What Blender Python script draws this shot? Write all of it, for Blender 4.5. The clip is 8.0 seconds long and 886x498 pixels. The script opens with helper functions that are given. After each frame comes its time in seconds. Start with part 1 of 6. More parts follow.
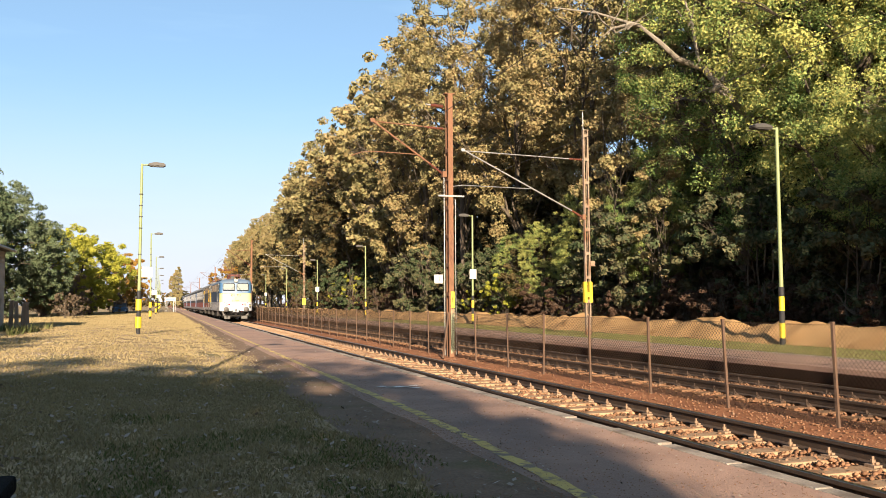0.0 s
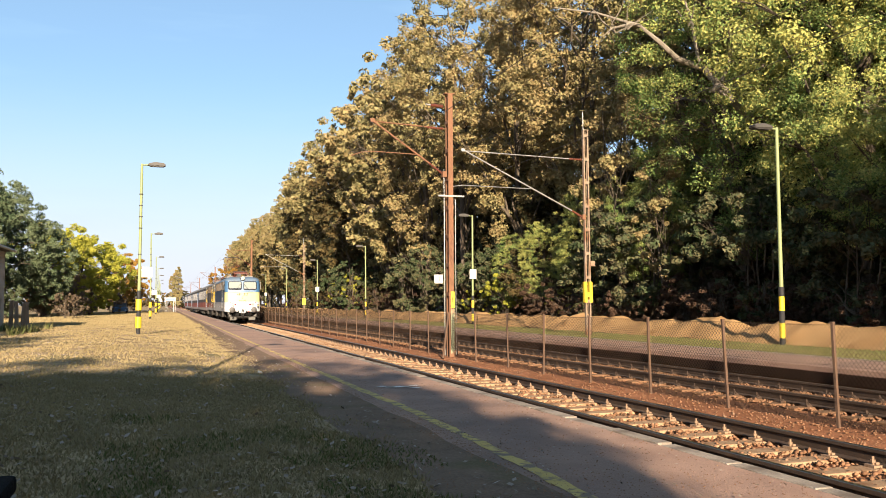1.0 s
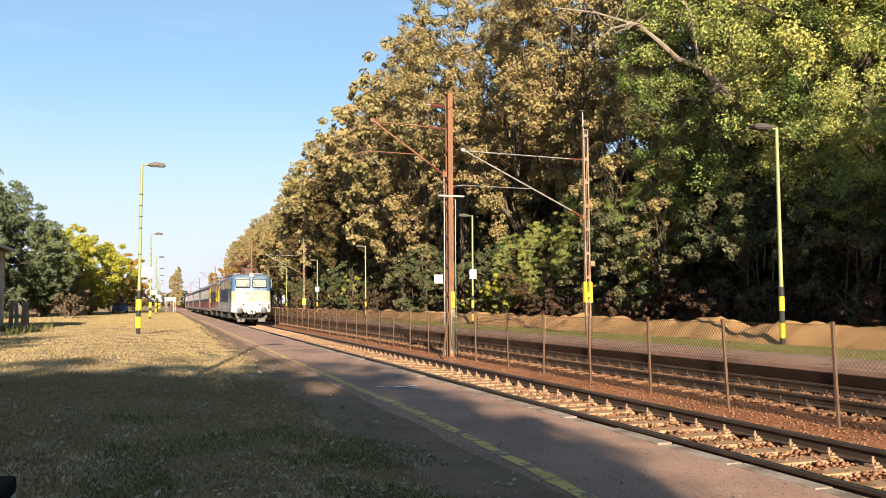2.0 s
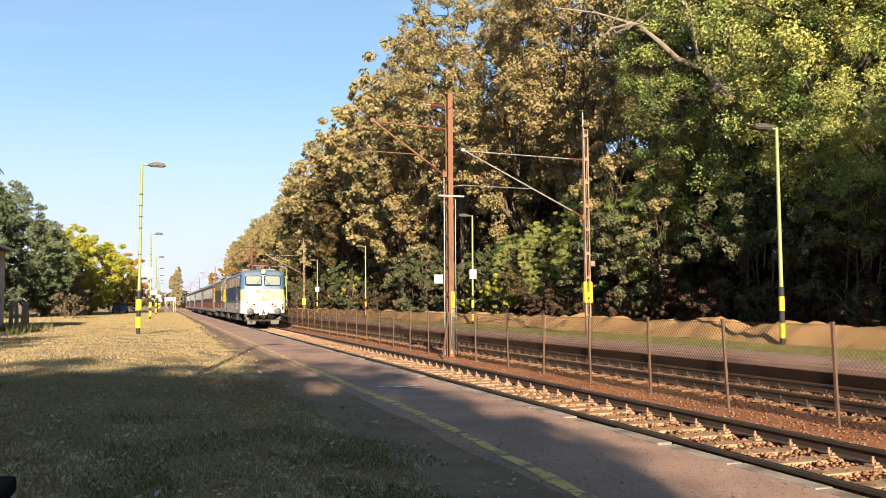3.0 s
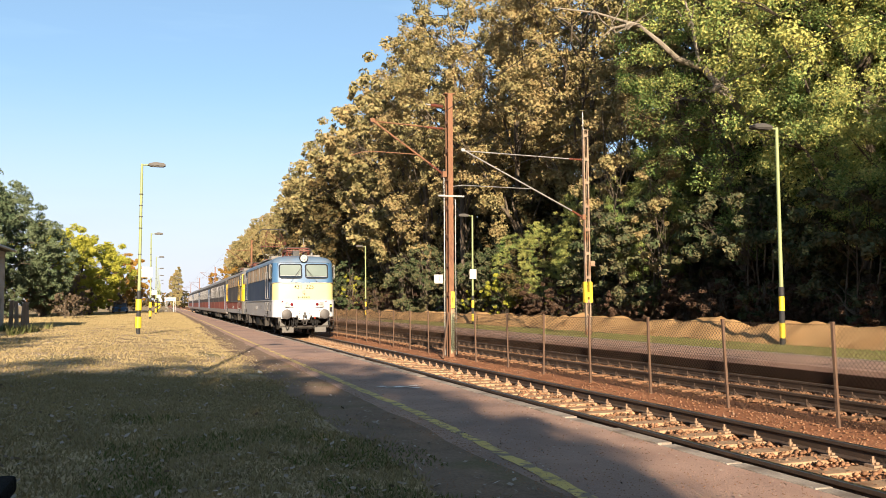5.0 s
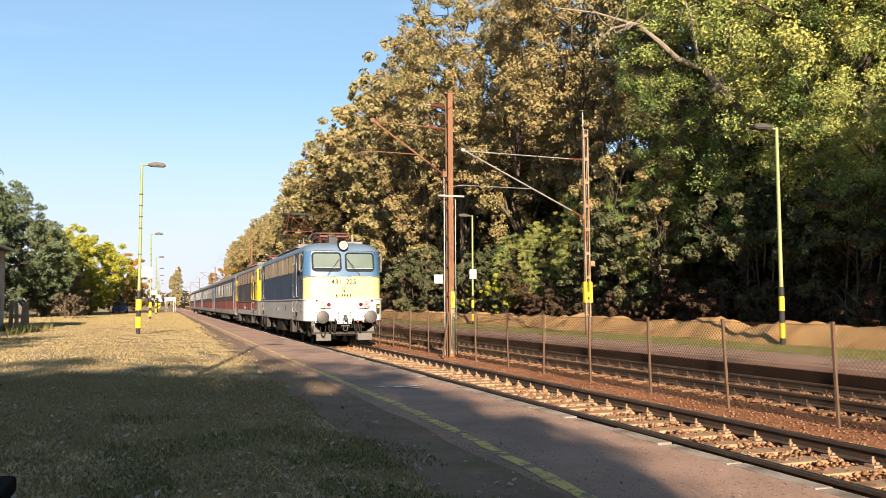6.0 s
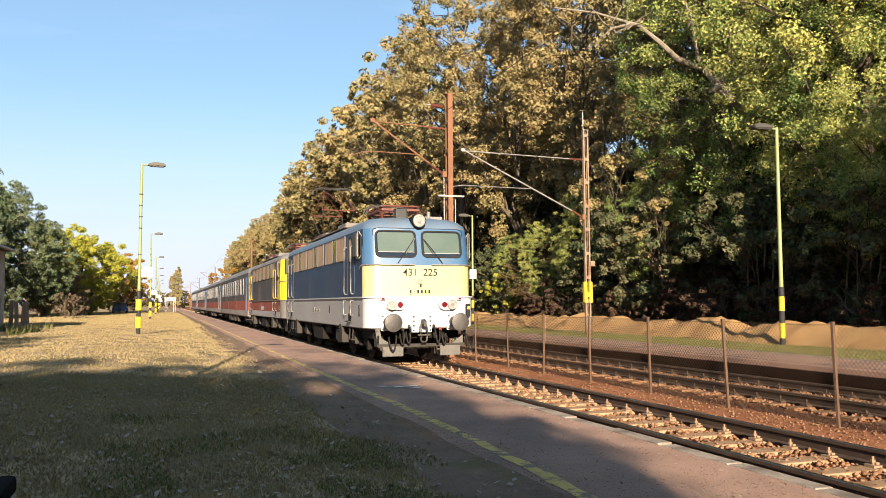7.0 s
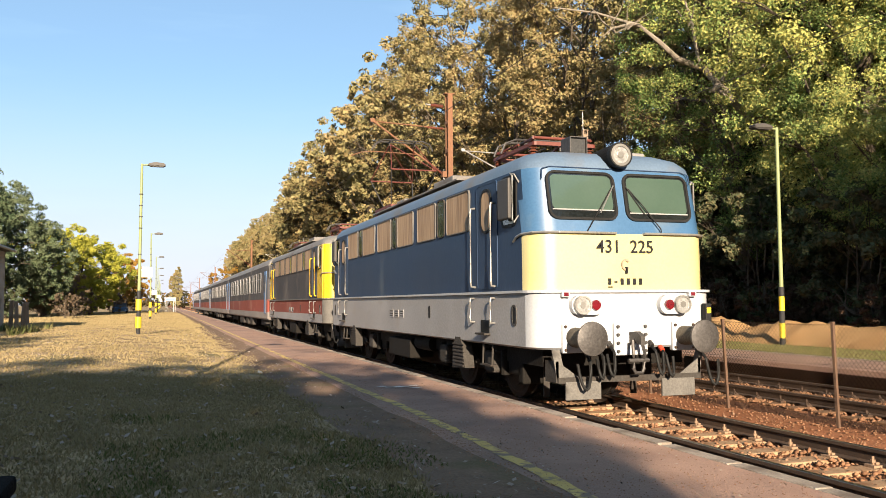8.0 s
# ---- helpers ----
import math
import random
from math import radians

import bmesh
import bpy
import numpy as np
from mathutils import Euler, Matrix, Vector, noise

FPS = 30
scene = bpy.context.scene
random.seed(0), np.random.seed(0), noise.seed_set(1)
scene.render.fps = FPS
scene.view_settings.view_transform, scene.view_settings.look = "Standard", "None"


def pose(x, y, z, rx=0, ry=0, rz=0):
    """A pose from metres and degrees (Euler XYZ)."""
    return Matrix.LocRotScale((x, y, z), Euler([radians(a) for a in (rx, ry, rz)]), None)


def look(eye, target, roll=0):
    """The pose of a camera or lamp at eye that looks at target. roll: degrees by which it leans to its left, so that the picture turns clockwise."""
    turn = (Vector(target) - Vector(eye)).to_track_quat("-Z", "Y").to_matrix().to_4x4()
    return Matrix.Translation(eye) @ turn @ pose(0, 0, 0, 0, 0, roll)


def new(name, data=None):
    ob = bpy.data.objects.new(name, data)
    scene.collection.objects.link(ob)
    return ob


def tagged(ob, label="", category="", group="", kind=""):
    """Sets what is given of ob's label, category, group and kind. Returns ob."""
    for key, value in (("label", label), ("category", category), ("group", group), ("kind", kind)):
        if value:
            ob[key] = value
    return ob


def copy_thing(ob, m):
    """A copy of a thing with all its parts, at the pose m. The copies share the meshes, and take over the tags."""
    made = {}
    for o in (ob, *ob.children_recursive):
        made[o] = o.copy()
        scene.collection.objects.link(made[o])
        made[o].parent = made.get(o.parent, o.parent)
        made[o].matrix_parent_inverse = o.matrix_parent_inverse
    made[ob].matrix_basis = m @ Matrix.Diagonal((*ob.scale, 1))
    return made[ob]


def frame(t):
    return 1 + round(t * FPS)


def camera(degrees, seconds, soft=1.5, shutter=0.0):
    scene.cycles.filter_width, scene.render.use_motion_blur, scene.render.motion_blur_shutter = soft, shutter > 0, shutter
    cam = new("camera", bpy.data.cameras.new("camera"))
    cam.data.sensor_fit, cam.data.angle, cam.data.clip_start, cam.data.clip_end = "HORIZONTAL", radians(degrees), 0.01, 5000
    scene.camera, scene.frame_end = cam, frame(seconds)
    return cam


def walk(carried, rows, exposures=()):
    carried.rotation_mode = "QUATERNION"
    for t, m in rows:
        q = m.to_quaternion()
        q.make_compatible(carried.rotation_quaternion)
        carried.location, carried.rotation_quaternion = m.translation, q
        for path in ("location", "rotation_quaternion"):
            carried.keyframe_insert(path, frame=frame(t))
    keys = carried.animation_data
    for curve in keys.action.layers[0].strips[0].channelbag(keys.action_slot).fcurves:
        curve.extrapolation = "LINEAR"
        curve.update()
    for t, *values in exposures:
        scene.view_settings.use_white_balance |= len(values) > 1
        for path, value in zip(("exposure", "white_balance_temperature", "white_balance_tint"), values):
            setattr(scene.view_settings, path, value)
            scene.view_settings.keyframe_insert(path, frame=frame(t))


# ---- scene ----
cam = camera(55.98, 8.0, soft=0.5)
EYE = Vector((0.0, 0.0, 1.54))


def aim(yaw, pitch, roll):
    """Camera pose: yaw to the right of the track's direction, pitch up, roll, in degrees."""
    a, b = radians(yaw), radians(pitch)
    return look(EYE, EYE + Vector((math.sin(a) * math.cos(b), math.cos(a) * math.cos(b), math.sin(b))), roll)


walk(cam, [(0.0, aim(18.549, 3.666, -0.386)), (8.0, aim(18.549, 3.666, -0.386))])

# ---- world and sun ----
SUN_AZ, SUN_EL = 10.8, 16.8          # light travels along +y, leaning to +x
scene.view_settings.exposure = 1.79
world = bpy.data.worlds.new("sky")
scene.world = world
world.use_nodes = True
wt = world.node_tree
wt.nodes.clear()
sky = wt.nodes.new("ShaderNodeTexSky")
sky.sky_type = "NISHITA"
sky.sun_disc = False
sky.sun_elevation, sky.sun_rotation = radians(SUN_EL), radians(180 + SUN_AZ)
sky.air_density, sky.dust_density, sky.ozone_density = 1.0, 0.2, 3.0
bg = wt.nodes.new("ShaderNodeBackground")
bg.inputs["Strength"].default_value = 0.05
wo = wt.nodes.new("ShaderNodeOutputWorld")
# thin streaks of high cloud low in the sky
wtc = wt.nodes.new("ShaderNodeTexCoord")
wmap = wt.nodes.new("ShaderNodeMapping")
wmap.inputs["Scale"].default_value = (2.2, 2.2, 16.0)
wn = wt.nodes.new("ShaderNodeTexNoise")
wn.inputs["Scale"].default_value, wn.inputs["Detail"].default_value = 2.2, 5.0
wr = wt.nodes.new("ShaderNodeMapRange")
wr.inputs["From Min"].default_value, wr.inputs["From Max"].default_value = 0.52, 0.8
wr.inputs["To Min"].default_value, wr.inputs["To Max"].default_value = 0.30, 0.50
wm = wt.nodes.new("ShaderNodeMixRGB")
wm.inputs[2].default_value = (3.2, 4.85, 6.3, 1)
wt.links.new(wtc.outputs["Generated"], wmap.inputs["Vector"])
wt.links.new(wmap.outputs["Vector"], wn.inputs["Vector"])
wt.links.new(wn.outputs["Fac"], wr.inputs["Value"])
wt.links.new(wr.outputs["Result"], wm.inputs[0])
wt.links.new(sky.outputs["Color"], wm.inputs[1])
# pale haze towards the horizon
wsep = wt.nodes.new("ShaderNodeSeparateXYZ")
wt.links.new(wtc.outputs["Generated"], wsep.inputs["Vector"])
wh = wt.nodes.new("ShaderNodeMapRange")
wh.interpolation_type = "SMOOTHSTEP"
wh.inputs["From Min"].default_value, wh.inputs["From Max"].default_value = 0.0, 0.27
wh.inputs["To Min"].default_value, wh.inputs["To Max"].default_value = 0.85, 0.0
wt.links.new(wsep.outputs["Z"], wh.inputs["Value"])
wm2 = wt.nodes.new("ShaderNodeMixRGB")
wm2.inputs[2].default_value = (4.85, 4.9, 5.7, 1)
wt.links.new(wh.outputs["Result"], wm2.inputs[0])
wt.links.new(wm.outputs["Color"], wm2.inputs[1])
wt.links.new(wm2.outputs["Color"], bg.inputs["Color"])
wt.links.new(bg.outputs["Background"], wo.inputs["Surface"])

sun_data = bpy.data.lights.new("sun", "SUN")
sun_data.energy, sun_data.angle, sun_data.color = 4.9, radians(0.53), (1.0, 0.82, 0.61)
sun = new("sun", sun_data)
sa, se = radians(SUN_AZ), radians(SUN_EL)
sun.matrix_world = look((0, 0, 60), Vector((0, 0, 60)) + Vector((math.sin(sa) * math.cos(se), math.cos(sa) * math.cos(se), -math.sin(se))))

# ---- materials ----


def surface(name, c1, c2, rough=0.7, metal=0.0, scale=3.0, fine=40.0, bump=0.2, stain=None, stain_at=(0.55, 0.75), stain_scale=0.8,
            coords="Object", stretch=(1, 1, 1), spread=0.0, spec=0.5):
    """Base colour that wanders between c1 and c2 at two scales, stains on top, fine relief; spread: brightness change from piece to piece."""
    m = bpy.data.materials.new(name)
    m.use_nodes = True
    t = m.node_tree
    b = t.nodes["Principled BSDF"]
    tc = t.nodes.new("ShaderNodeTexCoord")
    mp = t.nodes.new("ShaderNodeMapping")
    mp.inputs["Scale"].default_value = stretch
    t.links.new(tc.outputs[coords], mp.inputs["Vector"])

    def nz(s, d=6.0):
        n = t.nodes.new("ShaderNodeTexNoise")
        n.inputs["Scale"].default_value, n.inputs["Detail"].default_value = s, d
        t.links.new(mp.outputs["Vector"], n.inputs["Vector"])
        return n.outputs["Fac"]
    big, small = nz(scale), nz(fine, 4.0)
    add = t.nodes.new("ShaderNodeMath")
    add.operation = "MULTIPLY_ADD"
    add.inputs[1].default_value = 0.5
    half = t.nodes.new("ShaderNodeMath")
    half.operation = "MULTIPLY"
    half.inputs[1].default_value = 0.5
    t.links.new(small, half.inputs[0])
    t.links.new(big, add.inputs[0])
    t.links.new(half.outputs[0], add.inputs[2])
    rp = t.nodes.new("ShaderNodeValToRGB")
    rp.color_ramp.elements[0].position, rp.color_ramp.elements[1].position = 0.36, 0.64
    rp.color_ramp.elements[0].color, rp.color_ramp.elements[1].color = (*c1, 1), (*c2, 1)
    t.links.new(add.outputs[0], rp.inputs["Fac"])
    col = rp.outputs["Color"]
    if stain:
        s = nz(stain_scale, 8.0)
        mr = t.nodes.new("ShaderNodeMapRange")
        mr.inputs["From Min"].default_value, mr.inputs["From Max"].default_value = stain_at
        t.links.new(s, mr.inputs["Value"])
        mx = t.nodes.new("ShaderNodeMixRGB")
        mx.inputs[2].default_value = (*stain, 1)
        t.links.new(mr.outputs["Result"], mx.inputs[0])
        t.links.new(col, mx.inputs[1])
        col = mx.outputs["Color"]
    if spread:
        oi = t.nodes.new("ShaderNodeObjectInfo")
        geo = t.nodes.new("ShaderNodeNewGeometry")
        sm = t.nodes.new("ShaderNodeMath")
        sm.operation = "ADD"
        t.links.new(oi.outputs["Random"], sm.inputs[0])
        t.links.new(geo.outputs["Random Per Island"], sm.inputs[1])
        mr2 = t.nodes.new("ShaderNodeMapRange")
        mr2.inputs["From Max"].default_value = 2.0
        mr2.inputs["To Min"].default_value, mr2.inputs["To Max"].default_value = 1 - spread, 1 + spread
        t.links.new(sm.outputs[0], mr2.inputs["Value"])
        hs = t.nodes.new("ShaderNodeHueSaturation")
        t.links.new(mr2.outputs["Result"], hs.inputs["Value"])
        t.links.new(col, hs.inputs["Color"])
        col = hs.outputs["Color"]
    t.links.new(col, b.inputs["Base Color"])
    rr = t.nodes.new("ShaderNodeMapRange")
    rr.inputs["To Min"].default_value, rr.inputs["To Max"].default_value = max(0.03, rough - 0.12), min(1, rough + 0.12)
    t.links.new(big, rr.inputs["Value"])
    t.links.new(rr.outputs["Result"], b.inputs["Roughness"])
    b.inputs["Metallic"].default_value = metal
    b.inputs["Specular IOR Level"].default_value = spec
    if bump:
        bp = t.nodes.new("ShaderNodeBump")
        bp.inputs["Strength"].default_value, bp.inputs["Distance"].default_value = bump, 0.02
        t.links.new(small, bp.inputs["Height"])
        t.links.new(bp.outputs["Normal"], b.inputs["Normal"])
    return m


def leafy(name, cols, through_light=0.35, patch=None):
    """Leaf material: colour by leaf and by tree, part of the light passing through."""
    m = bpy.data.materials.new(name)
    m.use_nodes = True
    t = m.node_tree
    b = t.nodes["Principled BSDF"]
    geo = t.nodes.new("ShaderNodeNewGeometry")
    oi = t.nodes.new("ShaderNodeObjectInfo")
    tc = t.nodes.new("ShaderNodeTexCoord")
    n = t.nodes.new("ShaderNodeTexNoise")
    n.inputs["Scale"].default_value, n.inputs["Detail"].default_value = 0.35, 3.0
    t.links.new(tc.outputs["Object"], n.inputs["Vector"])
    a = t.nodes.new("ShaderNodeMath")
    a.operation = "MULTIPLY_ADD"
    a.inputs[1].default_value = 0.42
    t.links.new(geo.outputs["Random Per Island"], a.inputs[0])
    t.links.new(n.outputs["Fac"], a.inputs[2])
    a2 = t.nodes.new("ShaderNodeMath")
    a2.operation = "MULTIPLY_ADD"
    a2.inputs[1].default_value = 0.22
    t.links.new(oi.outputs["Random"], a2.inputs[0])
    t.links.new(a.outputs[0], a2.inputs[2])
    rp = t.nodes.new("ShaderNodeValToRGB")
    els = rp.color_ramp.elements
    while len(els) < len(cols):
        els.new(0.5)
    for i, c in enumerate(cols):
        els[i].position = 0.42 + 0.75 * i / max(1, len(cols) - 1) * 0.75
        els[i].color = (*c, 1)
    t.links.new(a2.outputs[0], rp.inputs["Fac"])
    t.links.new(rp.outputs["Color"], b.inputs["Base Color"])
    b.inputs["Roughness"].default_value = 0.75
    b.inputs["Specular IOR Level"].default_value = 0.12
    tr = t.nodes.new("ShaderNodeBsdfTranslucent")
    t.links.new(rp.outputs["Color"], tr.inputs["Color"])
    mix = t.nodes.new("ShaderNodeMixShader")
    mix.inputs[0].default_value = through_light
    t.links.new(b.outputs[0], mix.inputs[1])
    t.links.new(tr.outputs[0], mix.inputs[2])
    t.links.new(mix.outputs[0], t.nodes["Material Output"].inputs["Surface"])
    return m


M = {}
M["grass"] = surface("dry_grass", (0.157, 0.111, 0.0609), (0.424, 0.309, 0.174), 0.95, 0, 2.2, 40, 1.0, (0.138, 0.124, 0.0508), (0.54, 0.72), 0.35, spec=0.1)
M["asphalt"] = surface("old_asphalt", (0.24, 0.147, 0.109), (0.338, 0.216, 0.161), 0.92, 0, 1.6, 75, 0.5, (0.17, 0.113, 0.0934), (0.5, 0.7), 0.6, spec=0.25)
M["dirt"] = surface("trodden_dirt", (0.132, 0.0898, 0.062), (0.221, 0.146, 0.0992), 0.95, 0, 2.2, 38, 1.0, (0.106, 0.0979, 0.0414), (0.55, 0.7), 0.8, spec=0.1)
M["kerb"] = surface("pale_concrete_kerb", (0.17, 0.136, 0.105), (0.299, 0.252, 0.204), 0.9, 0, 3, 50, 0.5, (0.109, 0.0816, 0.0612), (0.55, 0.68), 2.0, spread=0.2)
M["yellow_line"] = surface("worn_yellow_paint", (0.468, 0.312, 0.0702), (0.547, 0.39, 0.125), 0.85, 0, 2, 70, 0.3, (0.188, 0.133, 0.0937), (0.48, 0.62), 9.0)
M["white_paint"] = surface("worn_white_paint", (0.653, 0.621, 0.566), (0.816, 0.784, 0.739), 0.85, 0, 5, 70, 0.2, (0.218, 0.174, 0.141), (0.5, 0.6), 6.0)
M["ballast"] = surface("rusty_ballast_bed", (0.149, 0.057, 0.0256), (0.287, 0.123, 0.0606), 0.95, 0, 1.5, 30, 1.0, spec=0.15)
M["stone"] = surface("ballast_stone", (0.121, 0.0582, 0.0303), (0.23, 0.124, 0.0688), 0.92, 0, 3, 30, 0.4, (0.272, 0.201, 0.142), (0.6, 0.72), 0.9, spread=0.4, spec=0.2)
M["sleeper"] = surface("dusty_concrete_sleeper", (0.231, 0.143, 0.0816), (0.34, 0.229, 0.137), 0.9, 0, 2.5, 50, 0.4, (0.163, 0.0825, 0.0408), (0.5, 0.68), 2.5, spread=0.15, spec=0.2)
# rust darkened to carry the shade on the rail webs
M["rust"] = surface("shaded_rail_rust", (0.021, 0.012, 0.0072), (0.051, 0.027, 0.0144), 0.85, 0, 4, 60, 0.4, (0.084, 0.051, 0.03), (0.55, 0.8), 1.5, spread=0.2)
M["railtop"] = surface("polished_rail_head", (0.18, 0.162, 0.15), (0.252, 0.234, 0.216), 0.32, 1.0, 2, 40, 0.05)
M["railtop_dull"] = surface("dull_rail_head", (0.096, 0.066, 0.048), (0.168, 0.12, 0.09), 0.5, 0.7, 2, 40, 0.1)
M["soil"] = surface("heaped_sandy_soil", (0.27, 0.156, 0.0689), (0.387, 0.24, 0.114), 0.97, 0, 1.1, 24, 0.9, (0.176, 0.0949, 0.0397), (0.55, 0.7), 1.0, spec=0.1)
M["forest_floor"] = surface("leaf_littered_forest_floor", (0.042, 0.0288, 0.0132), (0.096, 0.06, 0.027), 0.97, 0, 0.8, 25, 0.8, spec=0.1)
M["bark"] = surface("grey_brown_bark", (0.054, 0.042, 0.03), (0.12, 0.096, 0.072), 0.95, 0, 3, 22, 1.0, stretch=(1, 1, 0.25), spec=0.15)
M["bark_pale"] = surface("pale_bark", (0.12, 0.102, 0.078), (0.216, 0.186, 0.15), 0.95, 0, 3, 22, 0.8, stretch=(1, 1, 0.3), spec=0.15)
M["mast_rust"] = surface("rusted_mast_steel", (0.102, 0.0433, 0.0204), (0.184, 0.0867, 0.0408), 0.8, 0.1, 1.5, 30, 0.4, (0.173, 0.138, 0.112), (0.58, 0.72), 1.2, stretch=(1, 1, 0.3))
M["mast_grey"] = surface("weathered_mast_paint", (0.156, 0.108, 0.072), (0.24, 0.18, 0.126), 0.8, 0.1, 1.5, 30, 0.4, (0.144, 0.066, 0.03), (0.5, 0.62), 1.0)
M["mast_green"] = surface("faded_green_mast_paint", (0.18, 0.204, 0.132), (0.264, 0.282, 0.186), 0.75, 0, 2, 30, 0.3, (0.168, 0.078, 0.036), (0.55, 0.65), 2.5)
M["lamp_green"] = surface("yellow_green_pole_paint", (0.144, 0.174, 0.072), (0.204, 0.231, 0.102), 0.6, 0, 1.5, 30, 0.1, (0.204, 0.186, 0.108), (0.6, 0.75), 2)
M["black"] = surface("black_pole_paint", (0.014, 0.014, 0.015), (0.03, 0.03, 0.032), 0.5, 0, 3, 30, 0.1, spec=0.15)
M["yellow"] = surface("signal_yellow_paint", (0.432, 0.3, 0.009), (0.51, 0.372, 0.018), 0.5, 0, 3, 30, 0.08)
M["grey_metal"] = surface("grey_lamp_housing", (0.03, 0.027, 0.0246), (0.048, 0.0435, 0.039), 0.6, 0.1, 3, 40, 0.05)
M["galv"] = surface("galvanised_tube", (0.21, 0.205, 0.195), (0.29, 0.285, 0.27), 0.45, 0.6, 3, 40, 0.1)
M["sign_white"] = surface("white_sign_enamel", (0.418, 0.418, 0.406), (0.476, 0.476, 0.464), 0.4, 0, 3, 40, 0.0)
M["insulator"] = surface("brown_porcelain", (0.072, 0.021, 0.012), (0.108, 0.036, 0.021), 0.2, 0, 5, 40, 0.0)
M["fence_rust"] = surface("rusty_fence_steel", (0.048, 0.0252, 0.015), (0.102, 0.057, 0.033), 0.85, 0, 4, 50, 0.4, spread=0.2)
M["fence_wire"] = surface("rusty_fence_wire", (0.042, 0.027, 0.018), (0.072, 0.048, 0.033), 0.7, 0.2, 4, 50, 0.0, spec=0.15)
M["plaster"] = surface("grey_white_plaster", (0.27, 0.264, 0.252), (0.36, 0.354, 0.336), 0.9, 0, 1.0, 30, 0.3, (0.204, 0.186, 0.162), (0.55, 0.7), 0.9)
M["roof_dark"] = surface("dark_roofing", (0.054, 0.042, 0.036), (0.096, 0.072, 0.06), 0.8, 0, 2, 40, 0.4)
M["old_wood"] = surface("weathered_wood", (0.168, 0.12, 0.084), (0.264, 0.198, 0.144), 0.9, 0, 3, 50, 0.5, stretch=(1, 1, 0.15), spread=0.2)
M["buffer_tan"] = surface("dusty_tan_buffer_sleeve", (0.055, 0.045, 0.032), (0.13, 0.11, 0.08), 0.85, 0.1, 4, 40, 0.2, (0.03, 0.025, 0.02), (0.55, 0.7), 3)
# same dusty steel as under_grey, kept brighter for plates facing the sun
M["plough_grey"] = surface("dusty_plough_steel", (0.068, 0.0639, 0.0585), (0.129, 0.122, 0.111), 0.8, 0.1, 3, 40, 0.2, (0.0408, 0.0367, 0.0326), (0.56, 0.7), 3)
M["dark_wood"] = surface("black_stained_bench_wood", (0.004, 0.004, 0.005), (0.010, 0.009, 0.009), 0.95, 0, 3, 40, 0.4, stretch=(0.2, 1, 1), spec=0.05)
M["sleeper_rust"] = surface("rust_stained_sleeper", (0.10, 0.052, 0.028), (0.19, 0.11, 0.062), 0.95, 0, 2.5, 50, 0.5, (0.24, 0.16, 0.10), (0.55, 0.7), 1.5, spread=0.2, spec=0.1)
M["wire"] = surface("copper_wire_dark", (0.06, 0.048, 0.042), (0.096, 0.078, 0.066), 0.5, 0.6, 3, 40, 0.0, spec=0.15)
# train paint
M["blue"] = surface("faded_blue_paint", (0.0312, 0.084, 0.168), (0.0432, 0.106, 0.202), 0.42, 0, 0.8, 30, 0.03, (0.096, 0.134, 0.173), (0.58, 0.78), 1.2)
# body-side blue: the cab blue darkened, its grazing light put into the paint
M["blue_shaded"] = surface("shaded_dirty_blue_paint", (0.0117, 0.0265, 0.0597), (0.0181, 0.0383, 0.0796), 0.55, 0, 0.9, 30, 0.03, (0.0518, 0.0737, 0.104), (0.60, 0.80), 1.6, stretch=(1, 1, 0.35), spec=0.25)
M["pale_yellow"] = surface("pale_yellow_paint", (0.394, 0.354, 0.162), (0.423, 0.389, 0.192), 0.42, 0, 1.0, 30, 0.02)
M["bright_yellow"] = surface("bright_yellow_paint", (0.48, 0.312, 0.006), (0.516, 0.348, 0.012), 0.42, 0, 1.0, 30, 0.02)
M["loco_white"] = surface("grimy_white_paint", (0.294, 0.305, 0.322), (0.355, 0.368, 0.394), 0.45, 0, 1.2, 30, 0.03, (0.213, 0.208, 0.211), (0.60, 0.78), 1.5)
M["skirt_grey"] = surface("grimy_light_grey_paint", (0.189, 0.185, 0.186), (0.273, 0.268, 0.27), 0.6, 0, 0.9, 30, 0.04, (0.224, 0.207, 0.195), (0.55, 0.75), 1.4)
M["roof_grey"] = surface("sooty_roof_grey", (0.0972, 0.0932, 0.0891), (0.178, 0.17, 0.162), 0.7, 0.1, 1.0, 30, 0.1, (0.081, 0.0607, 0.0486), (0.5, 0.7), 0.7)
M["roof_blue"] = surface("sooty_blue_roof", (0.06, 0.093, 0.138), (0.084, 0.126, 0.186), 0.55, 0, 1.0, 30, 0.06, (0.102, 0.096, 0.09), (0.5, 0.68), 0.7)
# underframe, bogie and wheel colours darkened for the black shade below the body
M["under"] = surface("shaded_sooty_underframe", (0.006, 0.0054, 0.0048), (0.0132, 0.0114, 0.0096), 0.8, 0.1, 2, 30, 0.3, spec=0.15)
M["under_grey"] = surface("shaded_dusty_bogie_parts", (0.0288, 0.026, 0.0234), (0.0576, 0.0522, 0.0468), 0.85, 0.1, 2, 30, 0.3, (0.0288, 0.0216, 0.018), (0.5, 0.7), 2, spec=0.15)
M["steel_dark"] = surface("greasy_dark_steel", (0.036, 0.033, 0.0312), (0.078, 0.072, 0.069), 0.55, 0.5, 3, 30, 0.2, (0.12, 0.108, 0.096), (0.6, 0.75), 4)
M["wheel_steel"] = surface("worn_wheel_steel", (0.018, 0.0144, 0.012), (0.036, 0.03, 0.0252), 0.7, 0.2, 3, 30, 0.1, spec=0.15)
